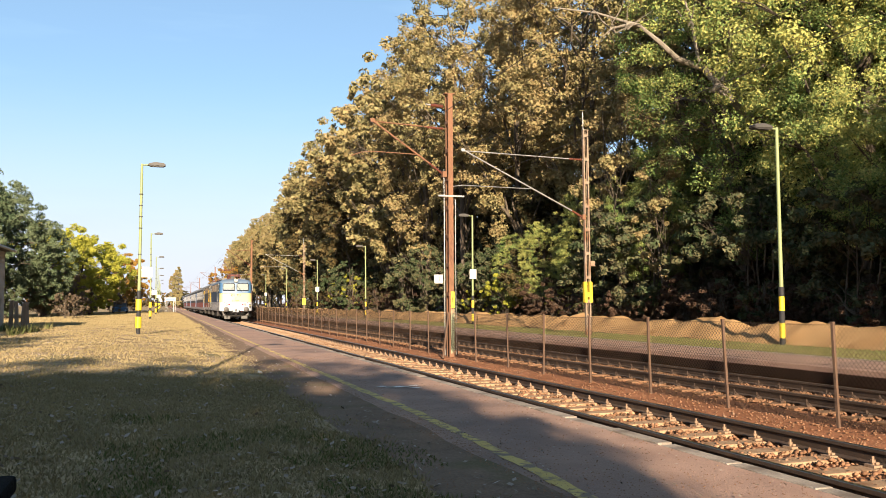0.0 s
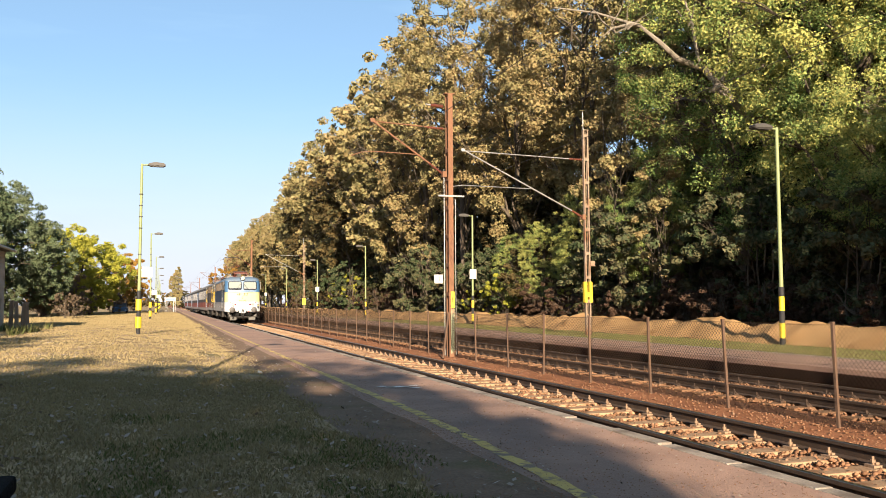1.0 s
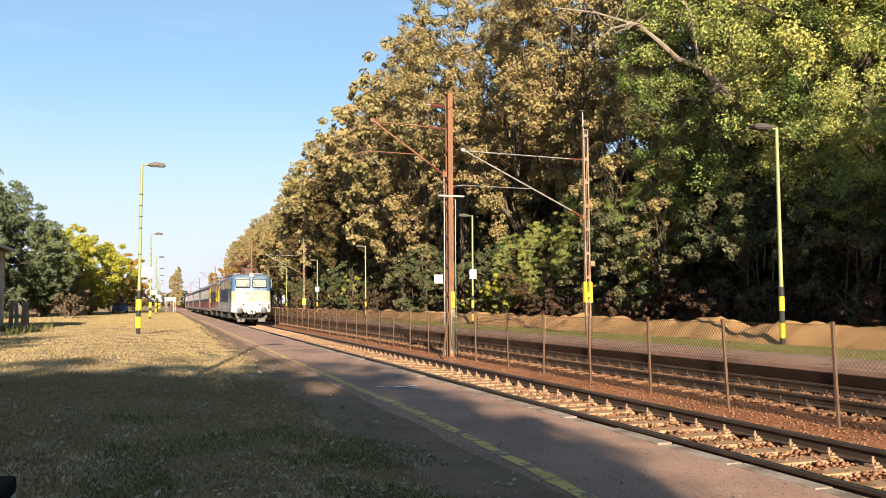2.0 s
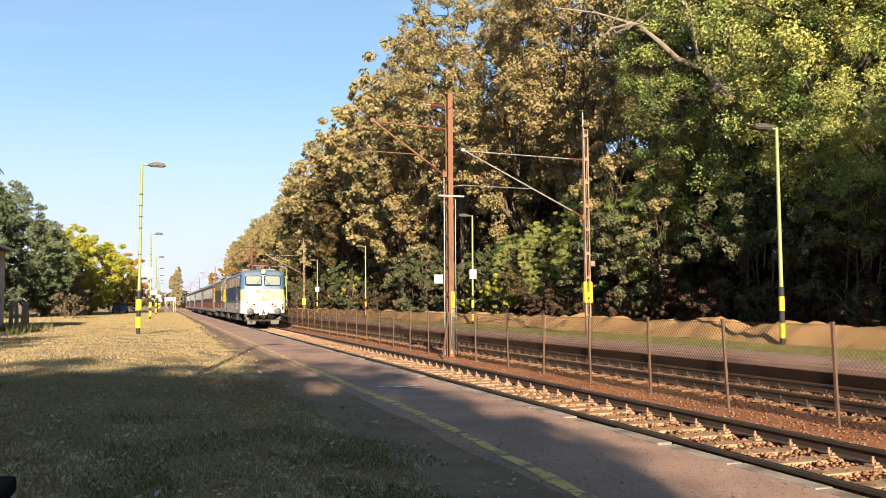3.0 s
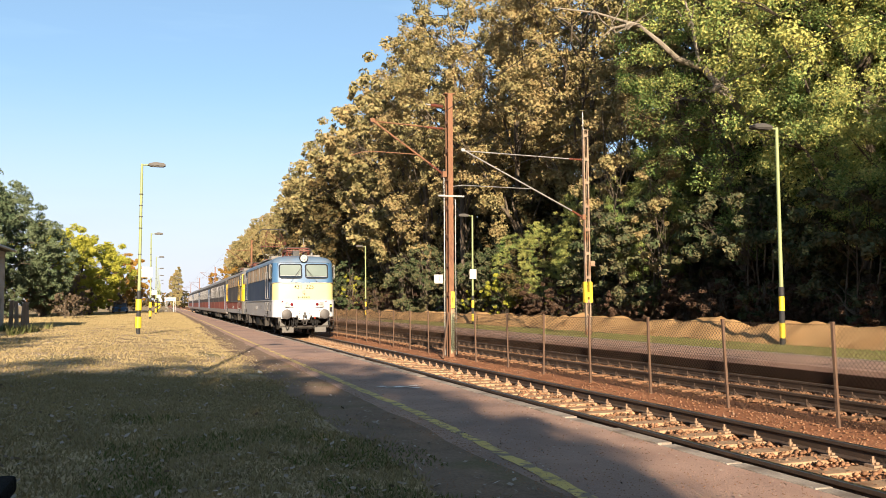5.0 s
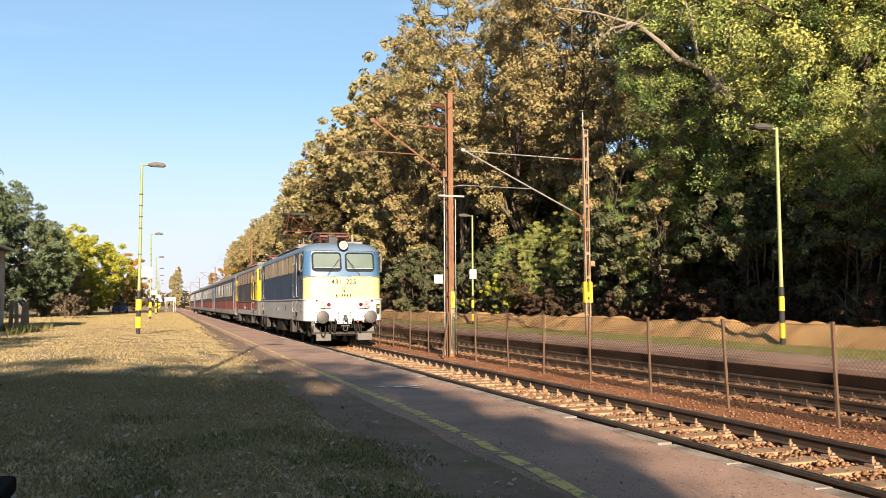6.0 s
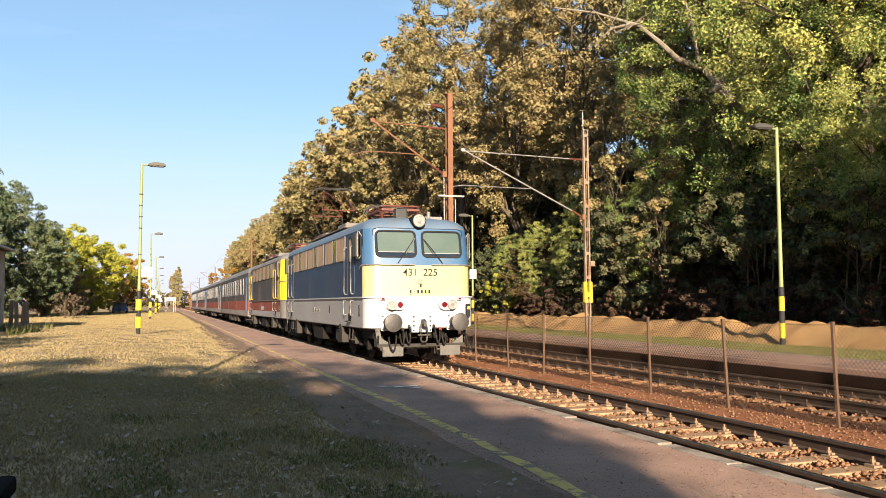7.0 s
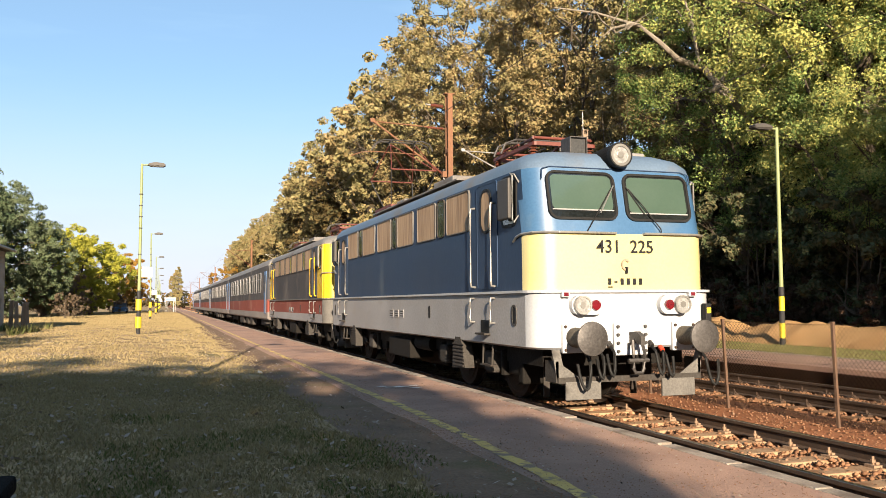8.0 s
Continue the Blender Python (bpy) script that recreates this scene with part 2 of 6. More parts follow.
M["louvre"] = surface("dusty_brown_filter_grille", (0.187, 0.117, 0.0663), (0.374, 0.265, 0.168), 0.8, 0, 2.0, 9, 0.3, stretch=(1, 3.0, 0.22))
M["panto_red"] = surface("red_pantograph_paint", (0.0808, 0.0168, 0.0101), (0.121, 0.0286, 0.0185), 0.6, 0, 3, 30, 0.1)
M["rubber"] = surface("black_rubber", (0.006, 0.006, 0.006), (0.015, 0.015, 0.015), 0.6, 0, 3, 30, 0.05, spec=0.15)
M["chrome"] = surface("pale_metal_trim", (0.3, 0.29, 0.27), (0.36, 0.35, 0.33), 0.3, 0.7, 3, 30, 0.0)
M["red_lens"] = surface("red_lens", (0.078, 0.0024, 0.0048), (0.114, 0.0036, 0.0072), 0.12, 0, 3, 30, 0.0)
M["clear_lens"] = surface("clear_lamp_glass", (0.26, 0.26, 0.254), (0.496, 0.496, 0.484), 0.15, 0.5, 14, 40, 0.3)
M["blind"] = surface("green_window_blind", (0.0306, 0.0571, 0.04), (0.0388, 0.0673, 0.0469), 0.35, 0, 1.0, 30, 0.0, spec=0.8)
M["dark_glass"] = surface("dark_window_glass", (0.006, 0.0075, 0.008), (0.015, 0.0175, 0.018), 0.08, 0, 1.0, 30, 0.0, spec=0.8)
M["coach_glass"] = surface("coach_window_glass", (0.018, 0.0198, 0.0216), (0.048, 0.048, 0.048), 0.5, 0, 0.5, 30, 0.0, spec=0.25)
M["coach_navy"] = surface("coach_dark_blue_grey", (0.039, 0.039, 0.0437), (0.0663, 0.064, 0.0663), 0.85, 0, 0.5, 30, 0.03, (0.109, 0.0975, 0.0897), (0.5, 0.75), 0.9, spec=0.12)
M["coach_blue"] = surface("coach_end_blue", (0.0468, 0.125, 0.281), (0.0702, 0.164, 0.343), 0.5, 0, 0.8, 30, 0.03)
M["coach_red"] = surface("coach_red_band", (0.148, 0.039, 0.0289), (0.211, 0.0624, 0.0468), 0.75, 0, 0.5, 30, 0.03, (0.234, 0.109, 0.0858), (0.55, 0.75), 1.0, spec=0.15)
M["coach_grey"] = surface("coach_lower_grey", (0.125, 0.109, 0.101), (0.195, 0.176, 0.16), 0.75, 0, 0.6, 30, 0.03)
M["letter"] = surface("black_lettering", (0.01, 0.01, 0.011), (0.0175, 0.0175, 0.02), 0.5, 0, 3, 30, 0.0, spec=0.15)
M["cock_red"] = surface("red_brake_cock", (0.33, 0.03, 0.012), (0.396, 0.054, 0.024), 0.5, 0, 3, 30, 0.0)
# leaves
M["leaf_gold"] = leafy("golden_brown_oak_leaves", [(0.0801, 0.0787, 0.0375), (0.167, 0.147, 0.0638), (0.253, 0.216, 0.0975), (0.24, 0.177, 0.0825)], 0.14)
M["leaf_green"] = leafy("green_autumn_leaves", [(0.0554, 0.108, 0.0346), (0.119, 0.183, 0.0518), (0.206, 0.257, 0.0808), (0.373, 0.356, 0.104)], 0.18)
# shrub green is leaf_green darkened; olive below also carries the forest's shade
M["leaf_green_shaded"] = leafy("shaded_green_shrub_leaves", [(0.0226, 0.0398, 0.0167), (0.0444, 0.065, 0.0262), (0.0687, 0.0803, 0.0416), (0.121, 0.107, 0.0536)], 0.16)
M["leaf_olive"] = leafy("shaded_olive_leaves", [(0.0181, 0.0242, 0.0106), (0.0362, 0.0392, 0.0169), (0.0634, 0.0513, 0.0212), (0.0904, 0.0634, 0.0253)], 0.15)
M["leaf_dark"] = leafy("dark_green_leaves", [(0.057, 0.09, 0.0471), (0.0855, 0.12, 0.0616), (0.12, 0.144, 0.0797)], 0.25)
M["leaf_yellow"] = leafy("yellow_leaves", [(0.199, 0.203, 0.0337), (0.311, 0.315, 0.0449), (0.358, 0.345, 0.0561)], 0.4)
M["leaf_orange"] = leafy("orange_leaves", [(0.192, 0.096, 0.018), (0.27, 0.15, 0.03), (0.3, 0.18, 0.042)], 0.35)
# brown undergrowth leaves, darkened for the deep shade under the trees
M["leaf_brown"] = leafy("shaded_dry_brown_leaves", [(0.0374, 0.0216, 0.0136), (0.0634, 0.0374, 0.0234), (0.0864, 0.0547, 0.0389)], 0.2)
M["leaf_dry"] = leafy("dry_brush_leaves", [(0.06, 0.042, 0.028), (0.12, 0.088, 0.058), (0.18, 0.135, 0.092)], 0.2)
M["leaf_litter"] = leafy("pale_leaf_litter", [(0.107, 0.0748, 0.053), (0.24, 0.184, 0.133), (0.367, 0.306, 0.265)], 0.15)
M["blade"] = leafy("grass_blades", [(0.185, 0.147, 0.075), (0.265, 0.208, 0.105), (0.32, 0.25, 0.13)], 0.3)
M["blade_green"] = leafy("green_grass_blades", [(0.0619, 0.0762, 0.0245), (0.0972, 0.114, 0.0326), (0.168, 0.152, 0.0653)], 0.3)

# ---- mesh helpers ----


def part(name, bm, material, parent=None, label="", smooth=False):
    """Links a bmesh as one mesh object under a thing or a part."""
    bmesh.ops.recalc_face_normals(bm, faces=bm.faces)
    me = bpy.data.meshes.new(name)
    bm.to_mesh(me)
    bm.free()
    return part_me(name, me, material, parent, label, smooth)


def part_me(name, me, material, parent=None, label="", smooth=False):
    if material and not me.materials:
        me.materials.append(material)
    if smooth:
        me.shade_smooth()
        me.set_sharp_from_angle(angle=radians(38))
    ob = new(name, me)
    if parent:
        ob.parent = parent
    return tagged(ob, label) if label else ob


def box(bm, x0, x1, y0, y1, z0, z1, bevel=0.0):
    r = bmesh.ops.create_cube(bm, size=1.0, matrix=Matrix.Translation(((x0 + x1) / 2, (y0 + y1) / 2, (z0 + z1) / 2)) @ Matrix.Diagonal((abs(x1 - x0), abs(y1 - y0), abs(z1 - z0), 1)))
    if bevel:
        edges = list({e for v in r["verts"] for e in v.link_edges})
        bmesh.ops.bevel(bm, geom=edges, offset=bevel, segments=2, profile=0.5, affect="EDGES")
    return bm


def rod(bm, p0, p1, r0, r1=None, n=10):
    p0, p1 = Vector(p0), Vector(p1)
    d = p1 - p0
    m = Matrix.Translation((p0 + p1) / 2) @ d.to_track_quat("Z", "Y").to_matrix().to_4x4()
    bmesh.ops.create_cone(bm, cap_ends=True, segments=n, radius1=r0, radius2=r0 if r1 is None else r1, depth=d.length, matrix=m)
    return bm


def pipe(bm, pts, r, n=8):
    """A bent tube through pts."""
    pts = [Vector(p) for p in pts]
    rings = []
    for i, p in enumerate(pts):
        d = (pts[min(i + 1, len(pts) - 1)] - pts[max(i - 1, 0)]).normalized()
        q = d.to_track_quat("Z", "Y").to_matrix()
        rr = r[i] if isinstance(r, (list, tuple)) else r
        rings.append([bm.verts.new(p + q @ Vector((rr * math.cos(2 * math.pi * k / n), rr * math.sin(2 * math.pi * k / n), 0))) for k in range(n)])
    for a, b in zip(rings, rings[1:]):
        for k in range(n):
            bm.faces.new((a[k], a[(k + 1) % n], b[(k + 1) % n], b[k]))
    bm.faces.new(rings[0][::-1])
    bm.faces.new(rings[-1])
    return bm


def prism(bm, outline, axis, a, b):
    """An outline of 2D points pushed along an axis from a to b. axis y takes (x, z), x takes (y, z), z takes (x, y)."""
    def at(p, h):
        return {"y": (p[0], h, p[1]), "x": (h, p[0], p[1]), "z": (p[0], p[1], h)}[axis]
    lo = [bm.verts.new(at(p, a)) for p in outline]
    hi = [bm.verts.new(at(p, b)) for p in outline]
    n = len(outline)
    for i in range(n):
        bm.faces.new((lo[i], lo[(i + 1) % n], hi[(i + 1) % n], hi[i]))
    bm.faces.new(lo[::-1])
    bm.faces.new(hi)
    return bm


def round_rect(x0, x1, y0, y1, r, n=4):
    pts = []
    for cx, cy, a in ((x1 - r, y0 + r, -90), (x1 - r, y1 - r, 0), (x0 + r, y1 - r, 90), (x0 + r, y0 + r, 180)):
        for k in range(n + 1):
            t = radians(a + 90 * k / n)
            pts.append((cx + r * math.cos(t), cy + r * math.sin(t)))
    return pts


def ring(bm, outer, inner, axis, a, b):
    """A frame between two outlines of equally many points."""
    def at(p, h):
        return {"y": (p[0], h, p[1]), "x": (h, p[0], p[1]), "z": (p[0], p[1], h)}[axis]
    v = [[bm.verts.new(at(p, h)) for p in o] for o in (outer, inner) for h in (a, b)]
    n = len(outer)
    for i in range(n):
        j = (i + 1) % n
        for q, w in ((0, 1), (1, 3), (3, 2), (2, 0)):
            bm.faces.new((v[q][i], v[q][j], v[w][j], v[w][i]))
    return bm


def mesh_np(name, verts, faces):
    """A mesh from arrays; faces all of one size."""
    me = bpy.data.meshes.new(name)
    k = faces.shape[1]
    me.vertices.add(len(verts))
    me.vertices.foreach_set("co", verts.astype(np.float32).ravel())
    me.loops.add(faces.size)
    me.loops.foreach_set("vertex_index", faces.astype(np.int32).ravel())
    me.polygons.add(len(faces))
    me.polygons.foreach_set("loop_start", np.arange(0, faces.size, k, dtype=np.int32))
    me.update(calc_edges=True)
    me.validate()
    return me


def thing(name, label, category, group="", kind="", at=None):
    ob = new(name)
    ob.empty_display_size = 0.2
    if at is not None:
        ob.matrix_basis = at
    return tagged(ob, label, category, group, kind)


TRACK_X, TRACK2_X = 6.264, 10.72
EDGE_X, FAR_EDGE_X = 4.68, 12.35
LINE = [(-10, 2.70), (5, 2.83), (8, 2.97), (10, 3.03), (13, 2.99), (17, 2.98), (60, 3.03), (300, 3.05)]     # the painted line wanders: (y, x)
PLAT_Z = 0.165

# ---- ground ----


def lerp(x, pts):
    for (a, b), (c, d) in zip(pts, pts[1:]):
        if x <= c:
            t = 0 if c == a else max(0, (x - a) / (c - a))
            return b + (d - b) * t
    return pts[-1][1]


PROFILE = [(-6000, 0.42), (-1.5, 0.42), (2.3, 0.15), (2.7, 0.04), (2.8, -0.30), (4.71, -0.32), (4.84, -0.25), (5.1, -0.215), (7.5, -0.215), (8.1, -0.20), (8.55, -0.17), (9.1, -0.20),
           (9.6, -0.215), (11.9, -0.215), (12.5, -0.25), (12.56, -0.25), (14.1, -0.25), (14.15, 0.14), (14.3, 0.225), (17.0, 0.20), (17.2, 0.21), (18.2, 0.40), (24.0, 0.7), (6000, 0.7)]


def ground_z(x, y):
    z = lerp(x, PROFILE)
    if x < 2.3:
        w = min(1.0, (2.3 - x) / 2)
        z += w * (0.05 * noise.noise((x * 0.25, y * 0.18, 0)) + 0.02 * noise.noise((x * 1.1, y * 0.9, 3)))
    return z


def build_ground():
    xs = sorted({-6000, -1500, -400, -120, -60, -40, -30, -24, -20, -17, -14, -12, -10.5, -9, -8, -7, -6, -5, -4, -3.2, -2.5, -1.8, -1.2, -0.6, 0, 0.6, 1.1, 1.6, 2.0}
                | {p[0] for p in PROFILE if p[0] > 2.1} | {20, 28, 36, 50, 90, 200, 600, 1500})
    ys = [-3000, -400, -90, -40, -20, -10, -6, -3] + [-1 + 0.9 * i for i in range(45)] + [40 + 2.5 * i for i in range(28)] + [112, 120, 130, 145, 160, 180, 205, 240, 280, 340, 420, 600, 900, 1600, 3000, 6000]
    v = np.array([(x, y, ground_z(x, y)) for y in ys for x in xs])
    nx = len(xs)
    f = np.array([(j * nx + i, j * nx + i + 1, (j + 1) * nx + i + 1, (j + 1) * nx + i) for j in range(len(ys) - 1) for i in range(nx - 1)])
    me = mesh_np("ground", v, f)
    for m in (M["grass"], M["ballast"], M["forest_floor"]):
        me.materials.append(m)
    mid = [(xs[i] + xs[i + 1]) / 2 for i in range(nx - 1)]
    me.polygons.foreach_set("material_index", np.array([0 if x < 2.75 or 14.12 < x < 17.6 or x > 300 else 1 if x < 14.12 else 2 for _ in range(len(ys) - 1) for x in mid], dtype=np.int32))
    me.shade_smooth()
    tagged(new("ground", me), "dry trampled grass, rust-brown ballast bed and forest floor", "ground", kind="structure")


build_ground()


def build_platforms():
    # near platform: worn asphalt with a pale kerb along the track
    xs = [1.55, 1.9, 2.2, 2.72, 2.95, 3.5, 4.0, EDGE_X - 0.16]
    ys = [-20 + 0.8 * i for i in range(100)] + [60 + 4 * i for i in range(80)]
    v = []
    for y in ys:
        for x in xs:
            wob = 0.22 * noise.noise((y * 0.35, 1.0, 0)) + 0.3 * noise.noise((y * 0.08, 7.0, 0)) if x < 2.3 else 0.12 * noise.noise((y * 0.6, 4.0, 0)) if x == 2.72 else 0
            lift = {1.55: -0.03, 1.9: 0.012, 2.2: 0.02}.get(x, 0)
            v.append((x + wob, y, ground_z(x + wob, y) + lift if x < 2.3 else PLAT_Z + 0.008 * noise.noise((x * 0.8, y * 0.5, 5))))
    v = np.array(v)
    nx = len(xs)
    f = np.array([(j * nx + i, j * nx + i + 1, (j + 1) * nx + i + 1, (j + 1) * nx + i) for j in range(len(ys) - 1) for i in range(nx - 1)])
    me = mesh_np("platform", v, f)
    me.materials.append(M["asphalt"])
    me.materials.append(M["dirt"])
    me.polygons.foreach_set("material_index", np.array([1 if i < 3 else 0 for _ in range(len(ys) - 1) for i in range(nx - 1)], dtype=np.int32))
    me.shade_smooth()
    plat = tagged(new("platform", me), "worn brown asphalt station platform with faded yellow line", "platform", kind="structure")
    # kerb stones
    base = bmesh.new()
    box(base, EDGE_X - 0.16, EDGE_X, 0, 0.985, -0.32, PLAT_Z + 0.012, 0.012)
    k0 = part("kerb_stone", base, M["kerb"], plat)
    me = k0.data
    k0.location = (0, -10, 0)
    for i in range(1, 130):
        o = new("kerb_stone", me)
        o.parent = plat
        o.location = (random.uniform(-0.012, 0.012), -10 + i, random.uniform(-0.012, 0.006))
        o.rotation_euler = (0, 0, random.uniform(-0.006, 0.006))
    b = bmesh.new()
    box(b, EDGE_X - 0.16, EDGE_X, 120, 380, -0.32, PLAT_Z + 0.01)
    tagged(part("kerb", b, M["kerb"], plat), kind="stuff")
    # yellow line, with gaps where it is worn away
    b = bmesh.new()
    y = -8.0
    while y < 200:
        ln = random.uniform(1.2, 4.0)
        m = max(2, int(ln / 0.25))
        row = []
        for k in range(m + 1):
            yy = y + ln * k / m
            wl, wr = random.uniform(-0.02, 0.02), random.uniform(-0.02, 0.02)
            lx_ = lerp(yy, LINE)
            row.append((b.verts.new((lx_ - 0.065 + wl, yy, PLAT_Z + 0.004 + 0.008 * noise.noise((lx_ * 0.8, yy * 0.5, 5)))), b.verts.new((lx_ + 0.065 + wr, yy, PLAT_Z + 0.004 + 0.008 * noise.noise((lx_ * 0.8, yy * 0.5, 5))))))
        for p, q in zip(row, row[1:]):
            b.faces.new((p[0], p[1], q[1], q[0]))
        y += ln + random.choice((0.0, 0.0, 0.05, 0.25))
    part("safety_line", b, M["yellow_line"], plat, "worn yellow painted line")
    b = bmesh.new()
    for (x, y, w, h) in ((3.64, 13.2, 0.55, 0.05), (3.84, 12.95, 0.24, 0.03), (3.40, 13.35, 0.18, 0.03), (3.95, 13.3, 0.22, 0.03)):
        pts = [(x + w / 2 * math.cos(a) * random.uniform(0.7, 1.1), y + h * 2.2 * math.sin(a) * random.uniform(0.5, 1.1)) for a in [2 * math.pi * k / 14 for k in range(14)]]
        b.faces.new([b.verts.new((px, py, PLAT_Z + 0.015)) for px, py in pts])
    part("paint_splash", b, M["white_paint"], plat, "spilt white paint splash")
    # far platform: raised edge over a dark undercut
    b = bmesh.new()
    prism(b, [(FAR_EDGE_X, 0.12), (FAR_EDGE_X, 0.22), (FAR_EDGE_X + 0.02, 0.235), (14.22, 0.245), (14.22, -0.26), (FAR_EDGE_X + 1.3, -0.26), (FAR_EDGE_X + 1.3, 0.12)], "y", -20, 330)
    far = tagged(part("platform_far", b, M["asphalt"]), "far brown asphalt platform with overhanging concrete edge", "platform", kind="structure")
    part("back_kerb", box(bmesh.new(), 14.16, 14.26, -20, 330, 0.1, 0.262), M["kerb"], far, "pale concrete back kerb")


build_platforms()

# ---- tracks ----
RAIL = [(-0.036, 0.0), (0.036, 0.0), (0.036, -0.035), (0.012, -0.05), (0.009, -0.13), (0.062, -0.148), (0.062, -0.16), (-0.062, -0.16), (-0.062, -0.148), (-0.009, -0.13), (-0.012, -0.05), (-0.036, -0.035)]


def build_track(xc, top, name, label, near):
    tr = thing(name, label, "railway track", kind="structure")
    for side in (-1, 1):
        x = xc + side * 0.7535
        b = bmesh.new()
        prism(b, [(x + p[0], p[1] - 0.004) for p in RAIL], "y", -25, 420)
        r = part("rail", b, M["rust"], tr)
        b = bmesh.new()
        prism(b, [(x - 0.034, -0.006), (x + 0.034, -0.006), (x + 0.028, 0.0), (x - 0.028, 0.0)], "y", -25, 420)
        part("rail_head", b, top, r, "worn rail head")
    # sleepers, the near ones each an object
    b = bmesh.new()
    box(b, -1.22, 1.22, -0.13, 0.13, -0.34, -0.168, 0.015)
    sm = M["sleeper"] if near else M["sleeper_rust"]
    s0 = part("sleeper", b, sm, tr)
    s0.location = (xc, -4.0, 0)
    for i in range(1, 110):
        o = new("sleeper", s0.data)
        o.parent = tr
        o.location = (xc + random.uniform(-0.02, 0.02), -4 + 0.6 * i + random.uniform(-0.02, 0.02), random.uniform(-0.008, 0.004))
        o.rotation_euler = (0, 0, random.uniform(-0.012, 0.012))
    b = bmesh.new()
    for i in range(110, 600):
        box(b, xc - 1.22, xc + 1.22, -4 + 0.6 * i - 0.13, -4 + 0.6 * i + 0.13, -0.34, -0.168)
    tagged(part("far_sleepers", b, sm, tr), kind="stuff")
    # rail fastenings: plate, two bolts with nuts
    b = bmesh.new()
    box(b, 0.06, 0.16, -0.07, 0.07, -0.17, -0.145)
    box(b, 0.055, 0.10, -0.035, 0.035, -0.146, -0.12, 0.008)
    rod(b, (0.11, 0, -0.15), (0.11, 0, -0.06), 0.014, n=6)
    rod(b, (0.11, 0, -0.125), (0.11, 0, -0.095), 0.026, n=6)
    c0 = None
    for i in range(70 if near else 44):
        for side in (-1, 1):
            for flip in (0, 180):
                if c0 is None:
                    o = part("rail_clip", b, M["rust"] if not near else M["clip"], tr)
                    c0 = o.data
                else:
                    o = new("rail_clip", c0)
                    o.parent = tr
                o.matrix_basis = pose(xc + side * 0.7535, -0.4 + 0.6 * i, random.uniform(-0.005, 0.005), 0, 0, flip + random.uniform(-4, 4))
    b = bmesh.new()
    for i in range(70 if near else 44, 250):
        for side in (-1, 1):
            for q in (-0.11, 0.11):
                xx = xc + side * 0.7535 + q
                box(b, xx - 0.04, xx + 0.04, -0.4 + 0.6 * i - 0.05, -0.4 + 0.6 * i + 0.05, -0.17, -0.07)
    tagged(part("far_clips", b, M["rust"] if not near else M["clip"], tr), kind="stuff")
    return tr


M["clip"] = surface("dusty_rusty_fastening", (0.144, 0.084, 0.048), (0.252, 0.168, 0.108), 0.8, 0.1, 4, 50, 0.2, spread=0.2)
build_track(TRACK_X, M["railtop"], "railway_track", "railway track with polished rails on dusty concrete sleepers", True)
build_track(TRACK2_X, M["railtop_dull"], "railway_track", "rust-brown railway track on dusty sleepers beside the fence", False)


def build_ballast():
    rng = np.random.default_rng(5)
    oct_v = np.array([(1, 0, 0), (-1, 0, 0), (0, 1, 0), (0, -1, 0), (0, 0, 1), (0, 0, -1)], float)
    oct_f = np.array([(0, 2, 4), (2, 1, 4), (1, 3, 4), (3, 0, 4), (2, 0, 5), (1, 2, 5), (3, 1, 5), (0, 3, 5)])
    n = 42000
    y = 2.5 + 42 * rng.random(n) ** 1.9
    x = rng.uniform(4.74, 12.5, n)
    z = np.array([lerp(a, PROFILE) for a in x]) + rng.normal(0, 0.012, n)
    between = ((x > 5.0) & (x < 7.5)) | ((x > 9.5) & (x < 11.9))
    z += np.where(between, 0.026, 0.0)
    s = rng.uniform(0.018, 0.042, n)
    s = np.where(between, s, s * 0.6)
    v = oct_v[None] * s[:, None, None] * rng.uniform(0.6, 1.25, (n, 6, 1)) + rng.normal(0, 0.15, (n, 6, 3)) * s[:, None, None]
    a = rng.uniform(0, 6.28, n)
    c, sn = np.cos(a)[:, None], np.sin(a)[:, None]
    v = np.stack([v[:, :, 0] * c - v[:, :, 1] * sn, v[:, :, 0] * sn + v[:, :, 1] * c, v[:, :, 2] * 0.8], -1)
    v += np.stack([x, y, z], -1)[:, None]
    f = oct_f[None] + (np.arange(n) * 6)[:, None, None]
    me = mesh_np("ballast_stones", v.reshape(-1, 3), f.reshape(-1, 3))
    me.materials.append(M["stone"])
    tagged(new("ballast_stones", me), "loose rust-stained ballast stones between the rails", "gravel", kind="stuff")


build_ballast()

# ---- fence between the tracks ----
FENCE_X = 8.57


